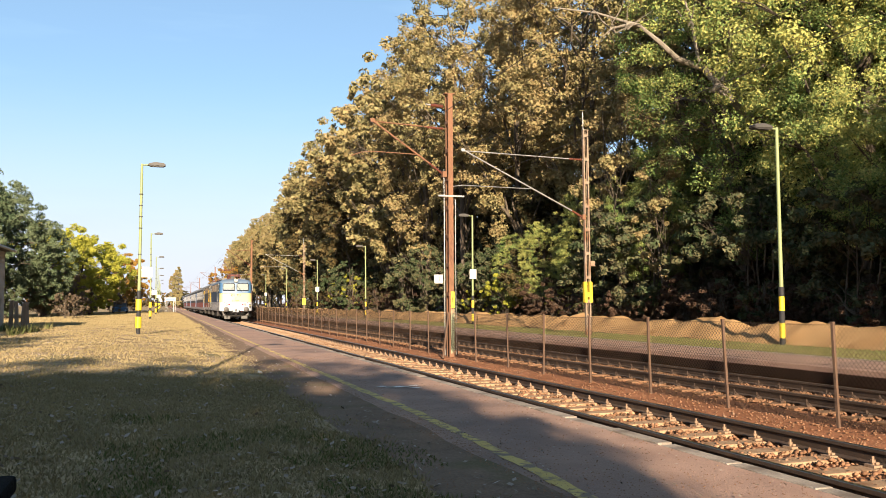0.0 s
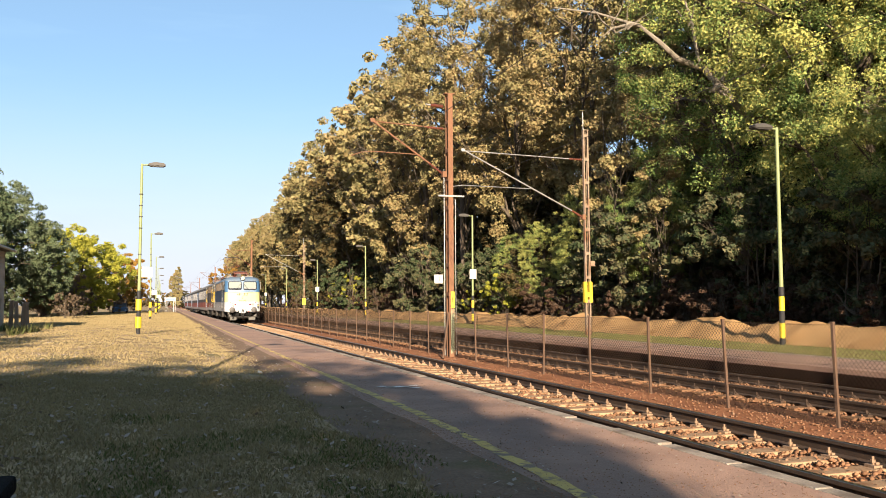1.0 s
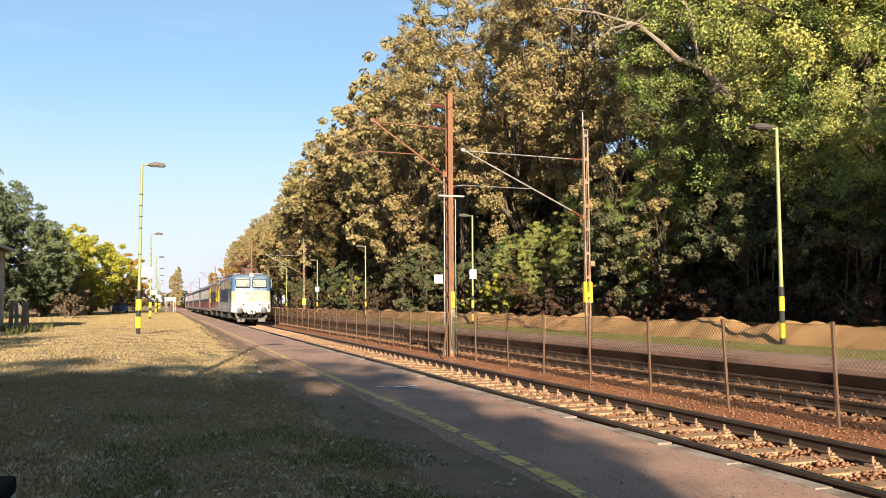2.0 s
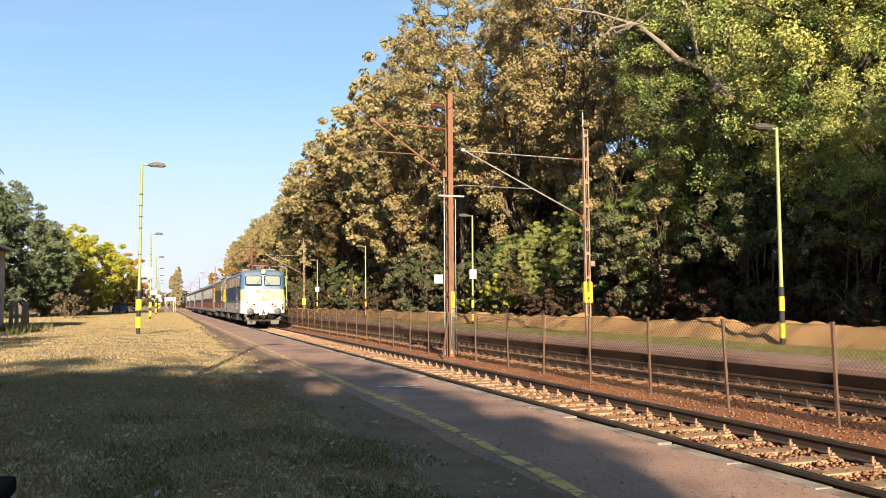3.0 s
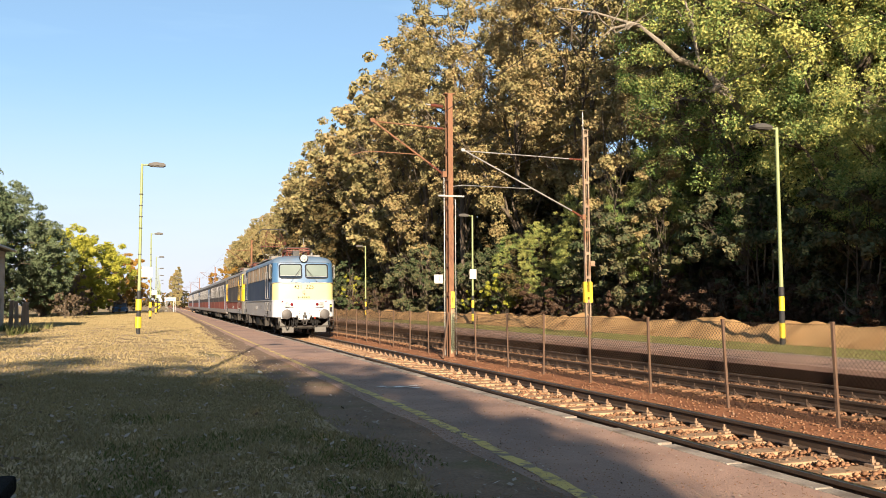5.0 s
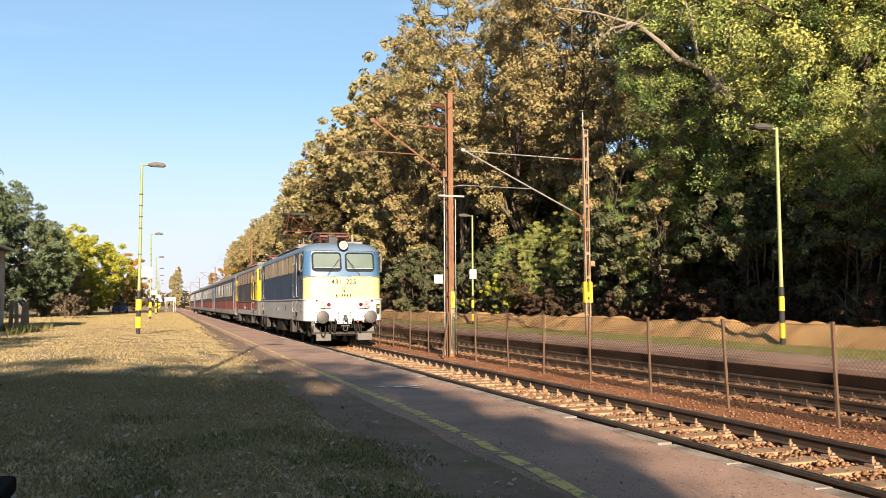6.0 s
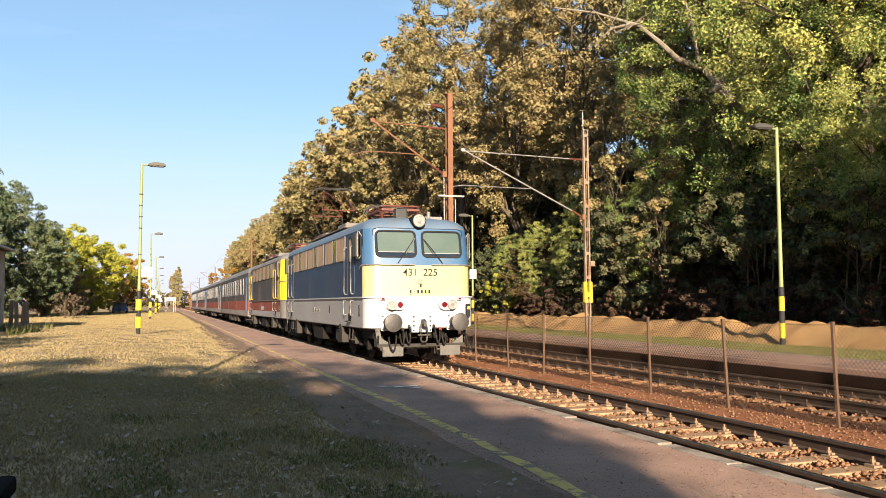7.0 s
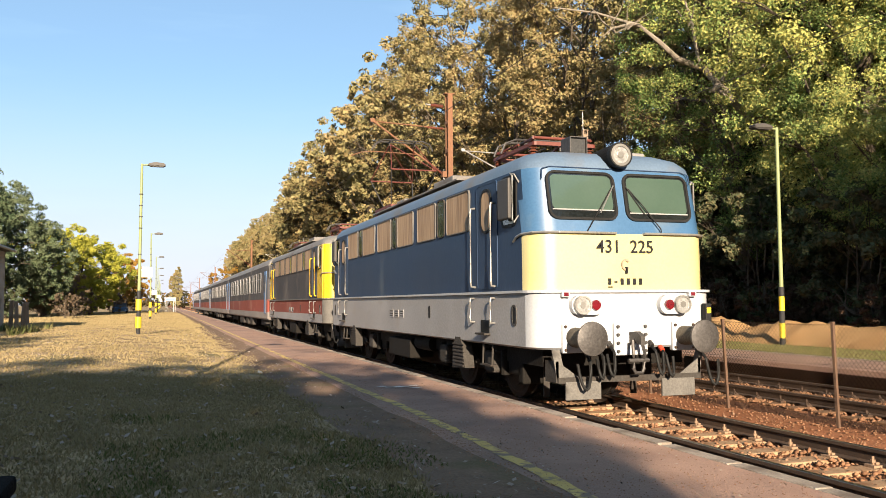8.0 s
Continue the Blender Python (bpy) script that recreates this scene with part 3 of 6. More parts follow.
def build_fence():
    fence = thing("wire_fence", "rusty chain-link fence on angle-iron posts between the tracks", "fence")
    b = bmesh.new()
    prism(b, [(-0.019, -0.019), (0.019, -0.019), (0.019, -0.012), (-0.012, -0.012), (-0.012, 0.019), (-0.019, 0.019)], "z", -0.25, 1.42)
    box(b, -0.024, 0.024, -0.024, 0.024, 1.40, 1.425)
    pm = None
    ys = [9.0 + 2.26 * i for i in range(-3, 60) if abs(9.0 + 2.26 * i - 25.0) > 1.0]
    for y in ys:
        if pm is None:
            o = part("fence_post", b, M["fence_rust"], fence)
            pm = o.data
        else:
            o = new("fence_post", pm)
            o.parent = fence
        o.matrix_basis = pose(FENCE_X + random.uniform(-0.04, 0.04), y, -0.18, random.uniform(-1.5, 1.5), random.uniform(-2.2, 1.2), random.uniform(-8, 8))
    # chain-link mesh of one bay, shared by all bays
    w, h, p, r = 2.26, 1.12, 0.075, 0.0036
    b = bmesh.new()

    def strand(p0, p1):
        d = (Vector(p1) - Vector(p0)).normalized()
        u = Vector((1, 0, 0))
        s = d.cross(u).normalized()
        rings = []
        for q in (p0, p1):
            rings.append([b.verts.new(Vector(q) + (u * math.cos(t) + s * math.sin(t)) * r) for t in (0, 2.094, 4.189)])
        for k in range(3):
            b.faces.new((rings[0][k], rings[0][(k + 1) % 3], rings[1][(k + 1) % 3], rings[1][k]))
    k = -h
    while k < w:
        y0, y1 = max(k, 0), min(k + h, w)
        if y1 - y0 > 0.01:
            strand((0.003, y0, y0 - k), (0.003, y1, y1 - k))
            strand((-0.003, y0, h - (y0 - k)), (-0.003, y1, h - (y1 - k)))
        k += p
    mm = None
    for i in range(-3, 40):
        if mm is None:
            o = part("wire_mesh", b, M["fence_wire"], fence)
            mm = o.data
        else:
            o = new("wire_mesh", mm)
            o.parent = fence
        o.matrix_basis = pose(FENCE_X + 0.035, 9.0 + 2.26 * i, 0.08 + random.uniform(-0.02, 0.02), 0, random.uniform(-2, 1), 0)
    for z in (0.12, 0.66, 1.2):
        b = bmesh.new()
        pts = []
        for i in range(-6, 250):
            pts.append((FENCE_X + 0.03, 9.0 + 0.565 * i, z - 0.012 * abs(math.sin(i * math.pi / 4))))
        pipe(b, pts, 0.003, 4)
        part("tension_wire", b, M["fence_wire"], fence)


build_fence()

# ---- overhead line masts ----


def channel(bm, x, y, w, d, z0, z1, face):
    """A U-shaped steel channel, open towards face (+1 or -1 in x)."""
    t = 0.008
    prism(bm, [(x, y - w / 2), (x + face * d, y - w / 2), (x + face * d, y - w / 2 + t), (x + face * t, y - w / 2 + t), (x + face * t, y + w / 2 - t),
               (x + face * d, y + w / 2 - t), (x + face * d, y + w / 2), (x, y + w / 2)], "z", z0, z1)
    return bm


def mast(x, y, zb, h, gap, leg_mat, arm_mat, lean, bands=True, wide=0.12, turn=0):
    """Lattice mast of two channels with batten plates."""
    m = thing("catenary_mast", "riveted double-channel catenary mast with cantilever arm", "mast", "catenary masts", at=pose(x, y, zb, 0, lean, 0))
    for s in (-1, 1):
        b = channel(bmesh.new(), s * gap / 2, 0, wide, 0.055, -0.4, h, -s)
        part("leg", b, leg_mat, m).matrix_basis = pose(0, 0, 0, 0, 0, turn)
    z = 1.0
    while z < h - 0.1:
        for s in (-1, 1):
            b = box(bmesh.new(), -gap / 2, gap / 2, s * (wide / 2 + 0.004) - 0.004, s * (wide / 2 + 0.004) + 0.004, z - 0.06, z + 0.06)
            part("batten", b, leg_mat, m).matrix_basis = pose(0, 0, 0, 0, 0, turn)
        z += 0.92
    part("foundation", box(bmesh.new(), -gap / 2 - 0.2, gap / 2 + 0.2, -0.3, 0.3, -0.75, -0.36, 0.03), M["dirt"], m)
    part("cap", box(bmesh.new(), -gap / 2 - 0.02, gap / 2 + 0.02, -wide / 2 - 0.012, wide / 2 + 0.012, h, h + 0.03), leg_mat, m)
    if bands:
        for s in (-1, 1):
            b = box(bmesh.new(), s * gap / 2 - 0.062, s * gap / 2 + 0.062, -wide / 2 - 0.012, wide / 2 + 0.012, 0.95, 1.75)
            part("warning_band", b, M["yellow"], m, "yellow painted warning band")
        b = box(bmesh.new(), -gap / 2 + 0.06, gap / 2 - 0.06, -wide / 2 - 0.014, wide / 2 + 0.012, 1.16, 1.34)
        part("warning_band", b, M["yellow"], m, "yellow painted warning band")
    return m


def insulator(bm, p0, p1, r):
    """Ribbed porcelain rod: one turned body with six sheds."""
    p0, p1 = Vector(p0), Vector(p1)
    pts, radii = [p0], [r * 0.5]
    for i in range(6):
        for t, w in ((0.12, 0.5), (0.2, 1.0), (0.32, 1.0), (0.75, 0.55)):
            pts.append(p0.lerp(p1, (i + t) / 6))
            radii.append(r * w)
    pts.append(p1)
    radii.append(r * 0.5)
    return pipe(bm, pts, radii, 10)


def cantilever(m, reach, zt, zd, zr, tube, leg):
    """Arm of a mast reaching -x: top tube at zt, strut from zd at the mast, steady arm at zr."""
    part("insulator", insulator(bmesh.new(), (-leg - 0.05, 0, zd), (-leg - 0.55, 0, zd + (zt - zd) * 0.55 / reach), 0.05), M["insulator"], m, "brown ribbed insulator")
    part("strut", rod(bmesh.new(), (-leg - 0.5, 0, zd + (zt - zd) * 0.5 / reach), (-reach - 0.15, 0, zt + 0.05), 0.032), tube, m)
    part("insulator", insulator(bmesh.new(), (-leg - 0.05, 0, zt - 0.12), (-leg - 0.6, 0, zt - 0.11), 0.05), M["insulator"], m, "brown ribbed insulator")
    part("top_tube", rod(bmesh.new(), (-leg, 0, zt - 0.12), (-reach, 0, zt - 0.02), 0.022), tube, m)
    f = (zr - zd) / (zt - zd)
    xr = -leg - (reach - leg) * f
    part("steady_arm", pipe(bmesh.new(), [(xr, 0, zr), (-reach - 0.1, 0, zr + 0.03), (-reach - 0.45, 0, zr - 0.02), (-reach - 0.75, 0, zr - 0.14)], 0.016), tube, m)
    part("clamp", box(bmesh.new(), -reach - 0.14, -reach + 0.0, -0.03, 0.03, zt - 0.05, zt + 0.07, 0.01), tube, m)
    part("bracket", box(bmesh.new(), -leg - 0.1, -leg + 0.05, -0.09, 0.09, zd - 0.1, zd + 0.1, 0.01), M["mast_rust"], m)


# mast in the fence line, arm over the near track
m1 = mast(8.65, 25.1, -0.12, 8.36, 0.30, M["mast_rust"], M["galv"], 0.0, False, 0.16, 90)
# lower end of its legs is painted
part("painted_foot", box(bmesh.new(), -0.03, 0.088, -0.162, -0.152, 0.05, 1.45), M["mast_green"], m1, "faded green painted foot")
part("painted_foot", box(bmesh.new(), 0.081, 0.09, -0.15, -0.09, 0.05, 1.40), M["mast_green"], m1, "faded green painted foot")
part("warning_plate", box(bmesh.new(), -0.03, 0.09, -0.175, -0.158, 1.48, 2.0), M["yellow"], m1, "yellow high-voltage warning plate")
part("warning_mark", prism(bmesh.new(), [(0.03, 1.88), (0.005, 1.74), (0.02, 1.74), (0.005, 1.60), (0.045, 1.77), (0.027, 1.77), (0.045, 1.88)], "y", -0.179, -0.175), M["letter"], m1, "black lightning mark")
cantilever(m1, 2.45, 7.35, 5.75, 6.35, M["mast_rust"], 0.15)
for s in (-1, 1):
    part("brace", rod(bmesh.new(), (0.12 * s, 0.2 * s, 1.35), (0.5 * s, 0.75 * s, -0.05), 0.035, n=8), M["fence_rust"], m1)
part("cable_duct", rod(bmesh.new(), (-0.20, -0.06, 0.0), (-0.20, -0.06, 5.9), 0.014), M["galv"], m1)
part("cable_duct", rod(bmesh.new(), (0.19, -0.02, 0.0), (0.19, -0.02, 5.0), 0.010), M["galv"], m1)
part("cross_arm", box(bmesh.new(), -0.42, 0.45, -0.16, -0.10, 5.02, 5.07), M["galv"], m1)
part("insulator", insulator(bmesh.new(), (-0.2, 0, 7.95), (-0.62, 0, 7.97), 0.07), M["insulator"], m1, "brown ribbed insulator")
part("feeder_hook", rod(bmesh.new(), (-0.6, 0, 7.97), (-0.78, 0, 7.99), 0.03), M["galv"], m1)

# mast behind the far platform, arm over the far track
m2 = mast(15.55, 28.8, 0.55, 7.66, 0.22, M["mast_grey"], M["galv"], 0.0)
cantilever(m2, 5.0, 6.62, 4.25, 5.28, M["galv"], 0.11)
part("lightning_rod", rod(bmesh.new(), (-0.08, 0, 7.6), (-0.08, 0, 8.4), 0.02, 0.012), M["galv"], m2)
part("plate", box(bmesh.new(), 0.11, 0.30, -0.08, -0.07, 2.35, 2.55), M["mast_grey"], m2)
# the next masts down the line
m3 = mast(8.8, 90.0, -0.12, 8.36, 0.30, M["mast_rust"], M["galv"], 0.0, False, 0.16, 90)
cantilever(m3, 2.45, 7.35, 5.75, 6.35, M["mast_rust"], 0.15)
m4 = mast(15.9, 99.6, 0.4, 8.1, 0.24, M["mast_grey"], M["galv"], 0.0)
cantilever(m4, 4.4, 6.9, 4.6, 5.5, M["galv"], 0.11)
part("lightning_rod", rod(bmesh.new(), (-0.08, 0, 8.1), (-0.08, 0, 8.9), 0.02, 0.012), M["galv"], m4)
for y in (157, 225, 298):
    o = mast(8.9, y, -0.12, 8.36, 0.30, M["mast_rust"], M["galv"], 0.0, False, 0.16, 90)
    cantilever(o, 2.45, 7.35, 5.75, 6.35, M["mast_rust"], 0.15)
    o = mast(16.0, y + 8, 0.4, 8.1, 0.24, M["mast_grey"], M["galv"], 0.0)
    cantilever(o, 4.4, 6.9, 4.6, 5.5, M["galv"], 0.11)


def overhead_wires(x, zc, zm, ys, name):
    w = thing(name, "thin overhead contact and carrier wires", "overhead wire")
    b = bmesh.new()
    pipe(b, [(x, ys[0], zc), (x, ys[-1], zc)], 0.007, 5)
    part("contact_wire", b, M["wire"], w)
    b = bmesh.new()
    pts = []
    for a, c in zip(ys, ys[1:]):
        for k in range(10):
            t = k / 10
            pts.append((x, a + (c - a) * t, zm - 3.2 * 0.25 * 4 * t * (1 - t) * 0.9))
    pts.append((x, ys[-1], zm))
    pipe(b, pts, 0.006, 5)
    part("carrier_wire", b, M["wire"], w)
    for a, c in zip(ys, ys[1:]):
        for k in range(1, 6):
            t = k / 6
            part("dropper", rod(bmesh.new(), (x, a + (c - a) * t, zc), (x, a + (c - a) * t, zm - 0.72 * 4 * t * (1 - t)), 0.003, n=4), M["wire"], w)


overhead_wires(TRACK_X, 6.05, 7.3, [-38, 25.1, 90, 157, 225, 298], "overhead_wire")
overhead_wires(TRACK2_X, 5.95, 7.35, [-38, 28.8, 99.6, 165, 233, 306], "overhead_wire")

# ---- platform lamps ----


def street_lamp(x, y, zb, side, banded=True, notched=False, up=0.0):
    """Platform lamp: banded foot, thin pole, short arm and flat head reaching to the given side."""
    la = thing("platform_lamp", "yellow-green platform lamp with black and yellow banded foot" if banded else "slim yellow-green platform lamp with flat grey head", "street lamp", "platform lamps",
               at=pose(x, y, zb, random.uniform(-0.3, 0.3), random.uniform(-0.4, 0.4), 0))
    part("pole", rod(bmesh.new(), (0, 0, -0.3), (0, 0, 6.45 + up), 0.066, 0.050, 14), M["lamp_green"], la, smooth=True)
    zs = ((0.0, 0.24, "black"), (0.24, 0.68, "yellow"), (0.68, 0.93, "black"), (0.93, 1.36, "yellow"), (1.36, 1.70, "black")) if side > 0 else (
        (0.0, 0.22, "black"), (0.22, 0.66, "yellow"), (0.66, 1.02, "black"), (1.02, 1.44, "yellow"), (1.44, 1.72, "black"))
    for a, c, k in zs:
        r = 0.118 if k == "yellow" and side > 0 else 0.082
        part("band", rod(bmesh.new(), (0, 0, a), (0, 0, c), r, n=14), M[k], la, k + " painted band")
    if notched:
        for z in (3.1, 4.13, 4.58, 5.02, 5.47):
            part("collar", rod(bmesh.new(), (0, 0, z), (0, 0, z + 0.04), 0.072, n=14), M["grey_metal"], la)
    part("arm", pipe(bmesh.new(), [(0, 0, 6.39 + up), (side * 0.05, 0, 6.40 + up), (side * 0.3, 0, 6.42 + up), (side * 0.5, 0, 6.43 + up)], 0.03), M["lamp_green"], la)
    h = bmesh.new()
    prism(h, [(side * 0.22, 6.38), (side * 0.85, 6.36), (side * 0.9, 6.43), (side * 0.84, 6.50), (side * 0.5, 6.53), (side * 0.24, 6.47)][::side], "y", -0.15, 0.15)
    bmesh.ops.bevel(h, geom=list(h.edges), offset=0.025, segments=2, affect="EDGES")
    hd = part("lamp_head", h, M["grey_metal"], la, "flat grey lamp housing", smooth=True)
    hd.location.z = up
    part("lens", box(bmesh.new(), side * 0.3, side * 0.8, -0.11, 0.11, 6.352, 6.37), M["grey_metal"], hd, "dusty lamp glass")
    return la


def track_sign(la, x0, x1, z0, z1, bars):
    s = part("sign", box(bmesh.new(), x0, x1, -0.10, -0.085, z0, z1, 0.004), M["sign_white"], la, "white platform sector sign")
    for i in range(bars):
        xm = (x0 + x1) / 2 + (i - (bars - 1) / 2) * 0.07
        part("stroke", box(bmesh.new(), xm - 0.015, xm + 0.015, -0.104, -0.1, z0 + 0.1, z1 - 0.1), M["letter"], s, "black stroke")


for i, y in enumerate((6.0, 34.7, 68.7, 102.5, 136.0, 169.0, 203.0, 237.0)):
    la = street_lamp((-1.25, -0.91, -0.94, -0.8)[min(i, 3)], y, ground_z(-1.0, y), 1, True, True, 0.25)
    if y > 30:
        track_sign(la, 0.08, 0.48, 2.22 if i == 1 else 1.9, 2.62 if i == 1 else 2.25, 1)
for i, y in enumerate((-6.0, 20.1, 45.9, 73.2, 98.0, 124.0, 150.0, 176.0, 202.0)):
    la = street_lamp(17.22, y, ground_z(17.2, y), -1, True)
    if i in (2, 4, 6):
        track_sign(la, -0.22, 0.2, 2.7, 3.25, 0)
# small white sign on a post in the fence line
sp = thing("sector_sign", "small white sector sign on a thin grey post by the mast", "sign", at=pose(8.62, 25.4, -0.15))
part("post", rod(bmesh.new(), (0, 0, 0), (0, 0, 2.75), 0.015), M["galv"], sp)
bd = part("board", box(bmesh.new(), -0.40, -0.12, -0.03, -0.015, 2.30, 2.58, 0.004), M["sign_white"], sp)
for i in (-1, 1):
    part("stroke", box(bmesh.new(), -0.262 + i * 0.028, -0.248 + i * 0.028, -0.035, -0.031, 2.37, 2.52), M["letter"], bd, "black stroke")
part("bracket", box(bmesh.new(), -0.13, 0.02, -0.03, -0.01, 2.42, 2.45), M["galv"], sp)

# ---- soil heaps and verge behind the far platform ----


def build_heaps():
    xs = np.linspace(16.5, 21.0, 30)
    ys = np.concatenate([np.arange(2, 60, 0.22), np.arange(60, 170, 1.2)])
    v = []
    for y in ys:
        crest = 18.55 + 0.25 * noise.noise((y * 0.2, 0, 9))
        hgt = 0.60 + 0.30 * noise.noise((y * 0.42, 3, 1)) + 0.22 * noise.noise((y * 1.1, 5, 1))
        for x in xs:
            t = abs(x - crest) / (1.25 + 0.35 * noise.noise((y * 0.5, 8, 2)))
            z = 0.22 + max(0.0, hgt * (1 - t ** 1.5)) + (0.07 * noise.noise((x * 2.2, y * 2.2, 4)) + 0.035 * noise.noise((x * 6, y * 6, 6))) * (1 if t < 1 else 0.2)
            v.append((x, y, z if t < 1 else min(z, ground_z(x, y) - 0.03 + max(0, 1.15 - t) * 0.4)))
    v = np.array(v)
    nx = len(xs)
    f = np.array([(j * nx + i, j * nx + i + 1, (j + 1) * nx + i + 1, (j + 1) * nx + i) for j in range(len(ys) - 1) for i in range(nx - 1)])
    me = mesh_np("soil_heap", v, f)
    me.materials.append(M["soil"])
    me.shade_smooth()
    tagged(new("soil_heap", me), "long ridge of freshly heaped sandy brown soil", "soil", kind="structure")


build_heaps()


def blades(name, n, x0, x1, y0, y1, h0, h1, mat, label, seed, bias=1.6, keep=None):
    """Many single grass blades on the ground."""
    rng = np.random.default_rng(seed)
    y = y0 + (y1 - y0) * rng.random(n) ** bias
    x = rng.uniform(x0, x1, n)
    if keep:
        k = np.array([keep(a, c) for a, c in zip(x, y)])
        x, y = x[k], y[k]
        n = len(x)
    z = np.array([ground_z(a, c) for a, c in zip(x, y)])
    h = rng.uniform(h0, h1, n)
    a = rng.uniform(0, 6.283, n)
    w = h * rng.uniform(0.06, 0.14, n) + 0.003 + 0.0004 * y
    ln = rng.normal(0, 0.5, (n, 2)) * h[:, None]
    p = np.stack([x, y, z], -1)
    d = np.stack([np.cos(a) * w, np.sin(a) * w, np.zeros(n)], -1)
    tip = p + np.stack([ln[:, 0], ln[:, 1], h], -1)
    v = np.stack([p - d, p + d, tip], 1).reshape(-1, 3)
    me = mesh_np(name, v, np.arange(3 * n).reshape(-1, 3))
    me.materials.append(mat)
    return tagged(new(name, me), label, "grass", kind="stuff")


blades("grass", 230000, -16, 2.75, 3.0, 60, 0.012, 0.055, M["blade"], "short dry yellowed grass beside the platform", 1, 2.0,
       lambda x, y: x < (1.95 if y < 14 else 2.3) + 0.5 * noise.noise((x * 2, y * 0.8, 41)) and noise.noise((x * 1.3, y * 1.1, 51)) + 0.5 * noise.noise((x * 4.5, y * 4.0, 55)) > -0.22)
blades("grass", 60000, -15, 2.5, 50, 135, 0.04, 0.11, M["blade"], "dry yellowed grass far along the platform", 8, 1.3, lambda x, y: x < 2.3 + 0.3 * noise.noise((x, y * 0.3, 41)))
blades("grass", 14000, -0.5, 2.5, 4.0, 9.5, 0.015, 0.05, M["blade_green"], "tufts of green grass in the shade", 2, 1.3, lambda x, y: noise.noise((x * 0.9, y * 0.9, 21)) > 0.0)
blades("grass", 130000, -4.5, 2.6, 3.4, 15, 0.008, 0.035, M["blade"], "matted short dry grass in the shade", 6, 1.2, lambda x, y: x < 1.85 + 0.5 * noise.noise((x * 2, y * 0.8, 41)))
blades("grass", 9000, -11, -5.0, 24, 44, 0.1, 0.4, M["blade_green"], "tall green weeds beside the hut", 3, 1.0, lambda x, y: noise.noise((x * 0.4, y * 0.3, 31)) > 0.0)
blades("grass", 42000, 14.3, 17.3, 6, 60, 0.02, 0.085, M["blade_green"], "green grass verge behind the far platform", 4, 1.5)

# ---- trees ----


def leaves_mesh(name, centers, radii, n, size, seed, flat=0.75, droop=0.0):
    """Leaf cloud: folded kite-shaped leaves scattered about clump centres."""
    rng = np.random.default_rng(seed)
    centers, radii = np.array(centers), np.array(radii)
    wgt = radii ** 2
    idx = rng.choice(len(centers), n, p=wgt / wgt.sum())
    d = rng.normal(size=(n, 3))
    d /= np.linalg.norm(d, axis=1)[:, None]
    stretch = rng.uniform(0.65, 1.45, (len(centers), 3)) * np.array([1, 1, flat])
    p = centers[idx] + d * (radii[idx] * (0.3 + 0.75 * rng.random(n) ** 0.6))[:, None] * stretch[idx] + rng.normal(0, 0.06, (n, 3)) * radii[idx][:, None]
    nrm = d + rng.normal(0, 0.7, (n, 3)) + np.array([0, 0, 0.5])
    nrm /= np.linalg.norm(nrm, axis=1)[:, None]
    a = rng.normal(size=(n, 3)) - np.array([0, 0, droop])
    a -= nrm * (a * nrm).sum(1)[:, None]
    a /= np.linalg.norm(a, axis=1)[:, None]
    b = np.cross(nrm, a)
    s = size * rng.uniform(0.6, 1.3, n)[:, None]
    v = np.stack([p - a * s * 0.5 - b * s * 0.18, p + b * s * 0.45 + nrm * s * 0.1, p + a * s * 0.6 - b * s * 0.1], 1).reshape(-1, 3)
    return mesh_np(name, v, np.arange(3 * n).reshape(-1, 3))


def branch_path(p0, p1, sag, rng, n=5):
    p0, p1 = Vector(p0), Vector(p1)
    out = []
    for i in range(n + 1):
        t = i / n
        p = p0.lerp(p1, t)
        p.z += sag * math.sin(t * math.pi)
        if 0 < i < n:
            p += Vector((rng.uniform(-1, 1), rng.uniform(-1, 1), rng.uniform(-1, 1))) * (p1 - p0).length * 0.05
        out.append(p)
    return out


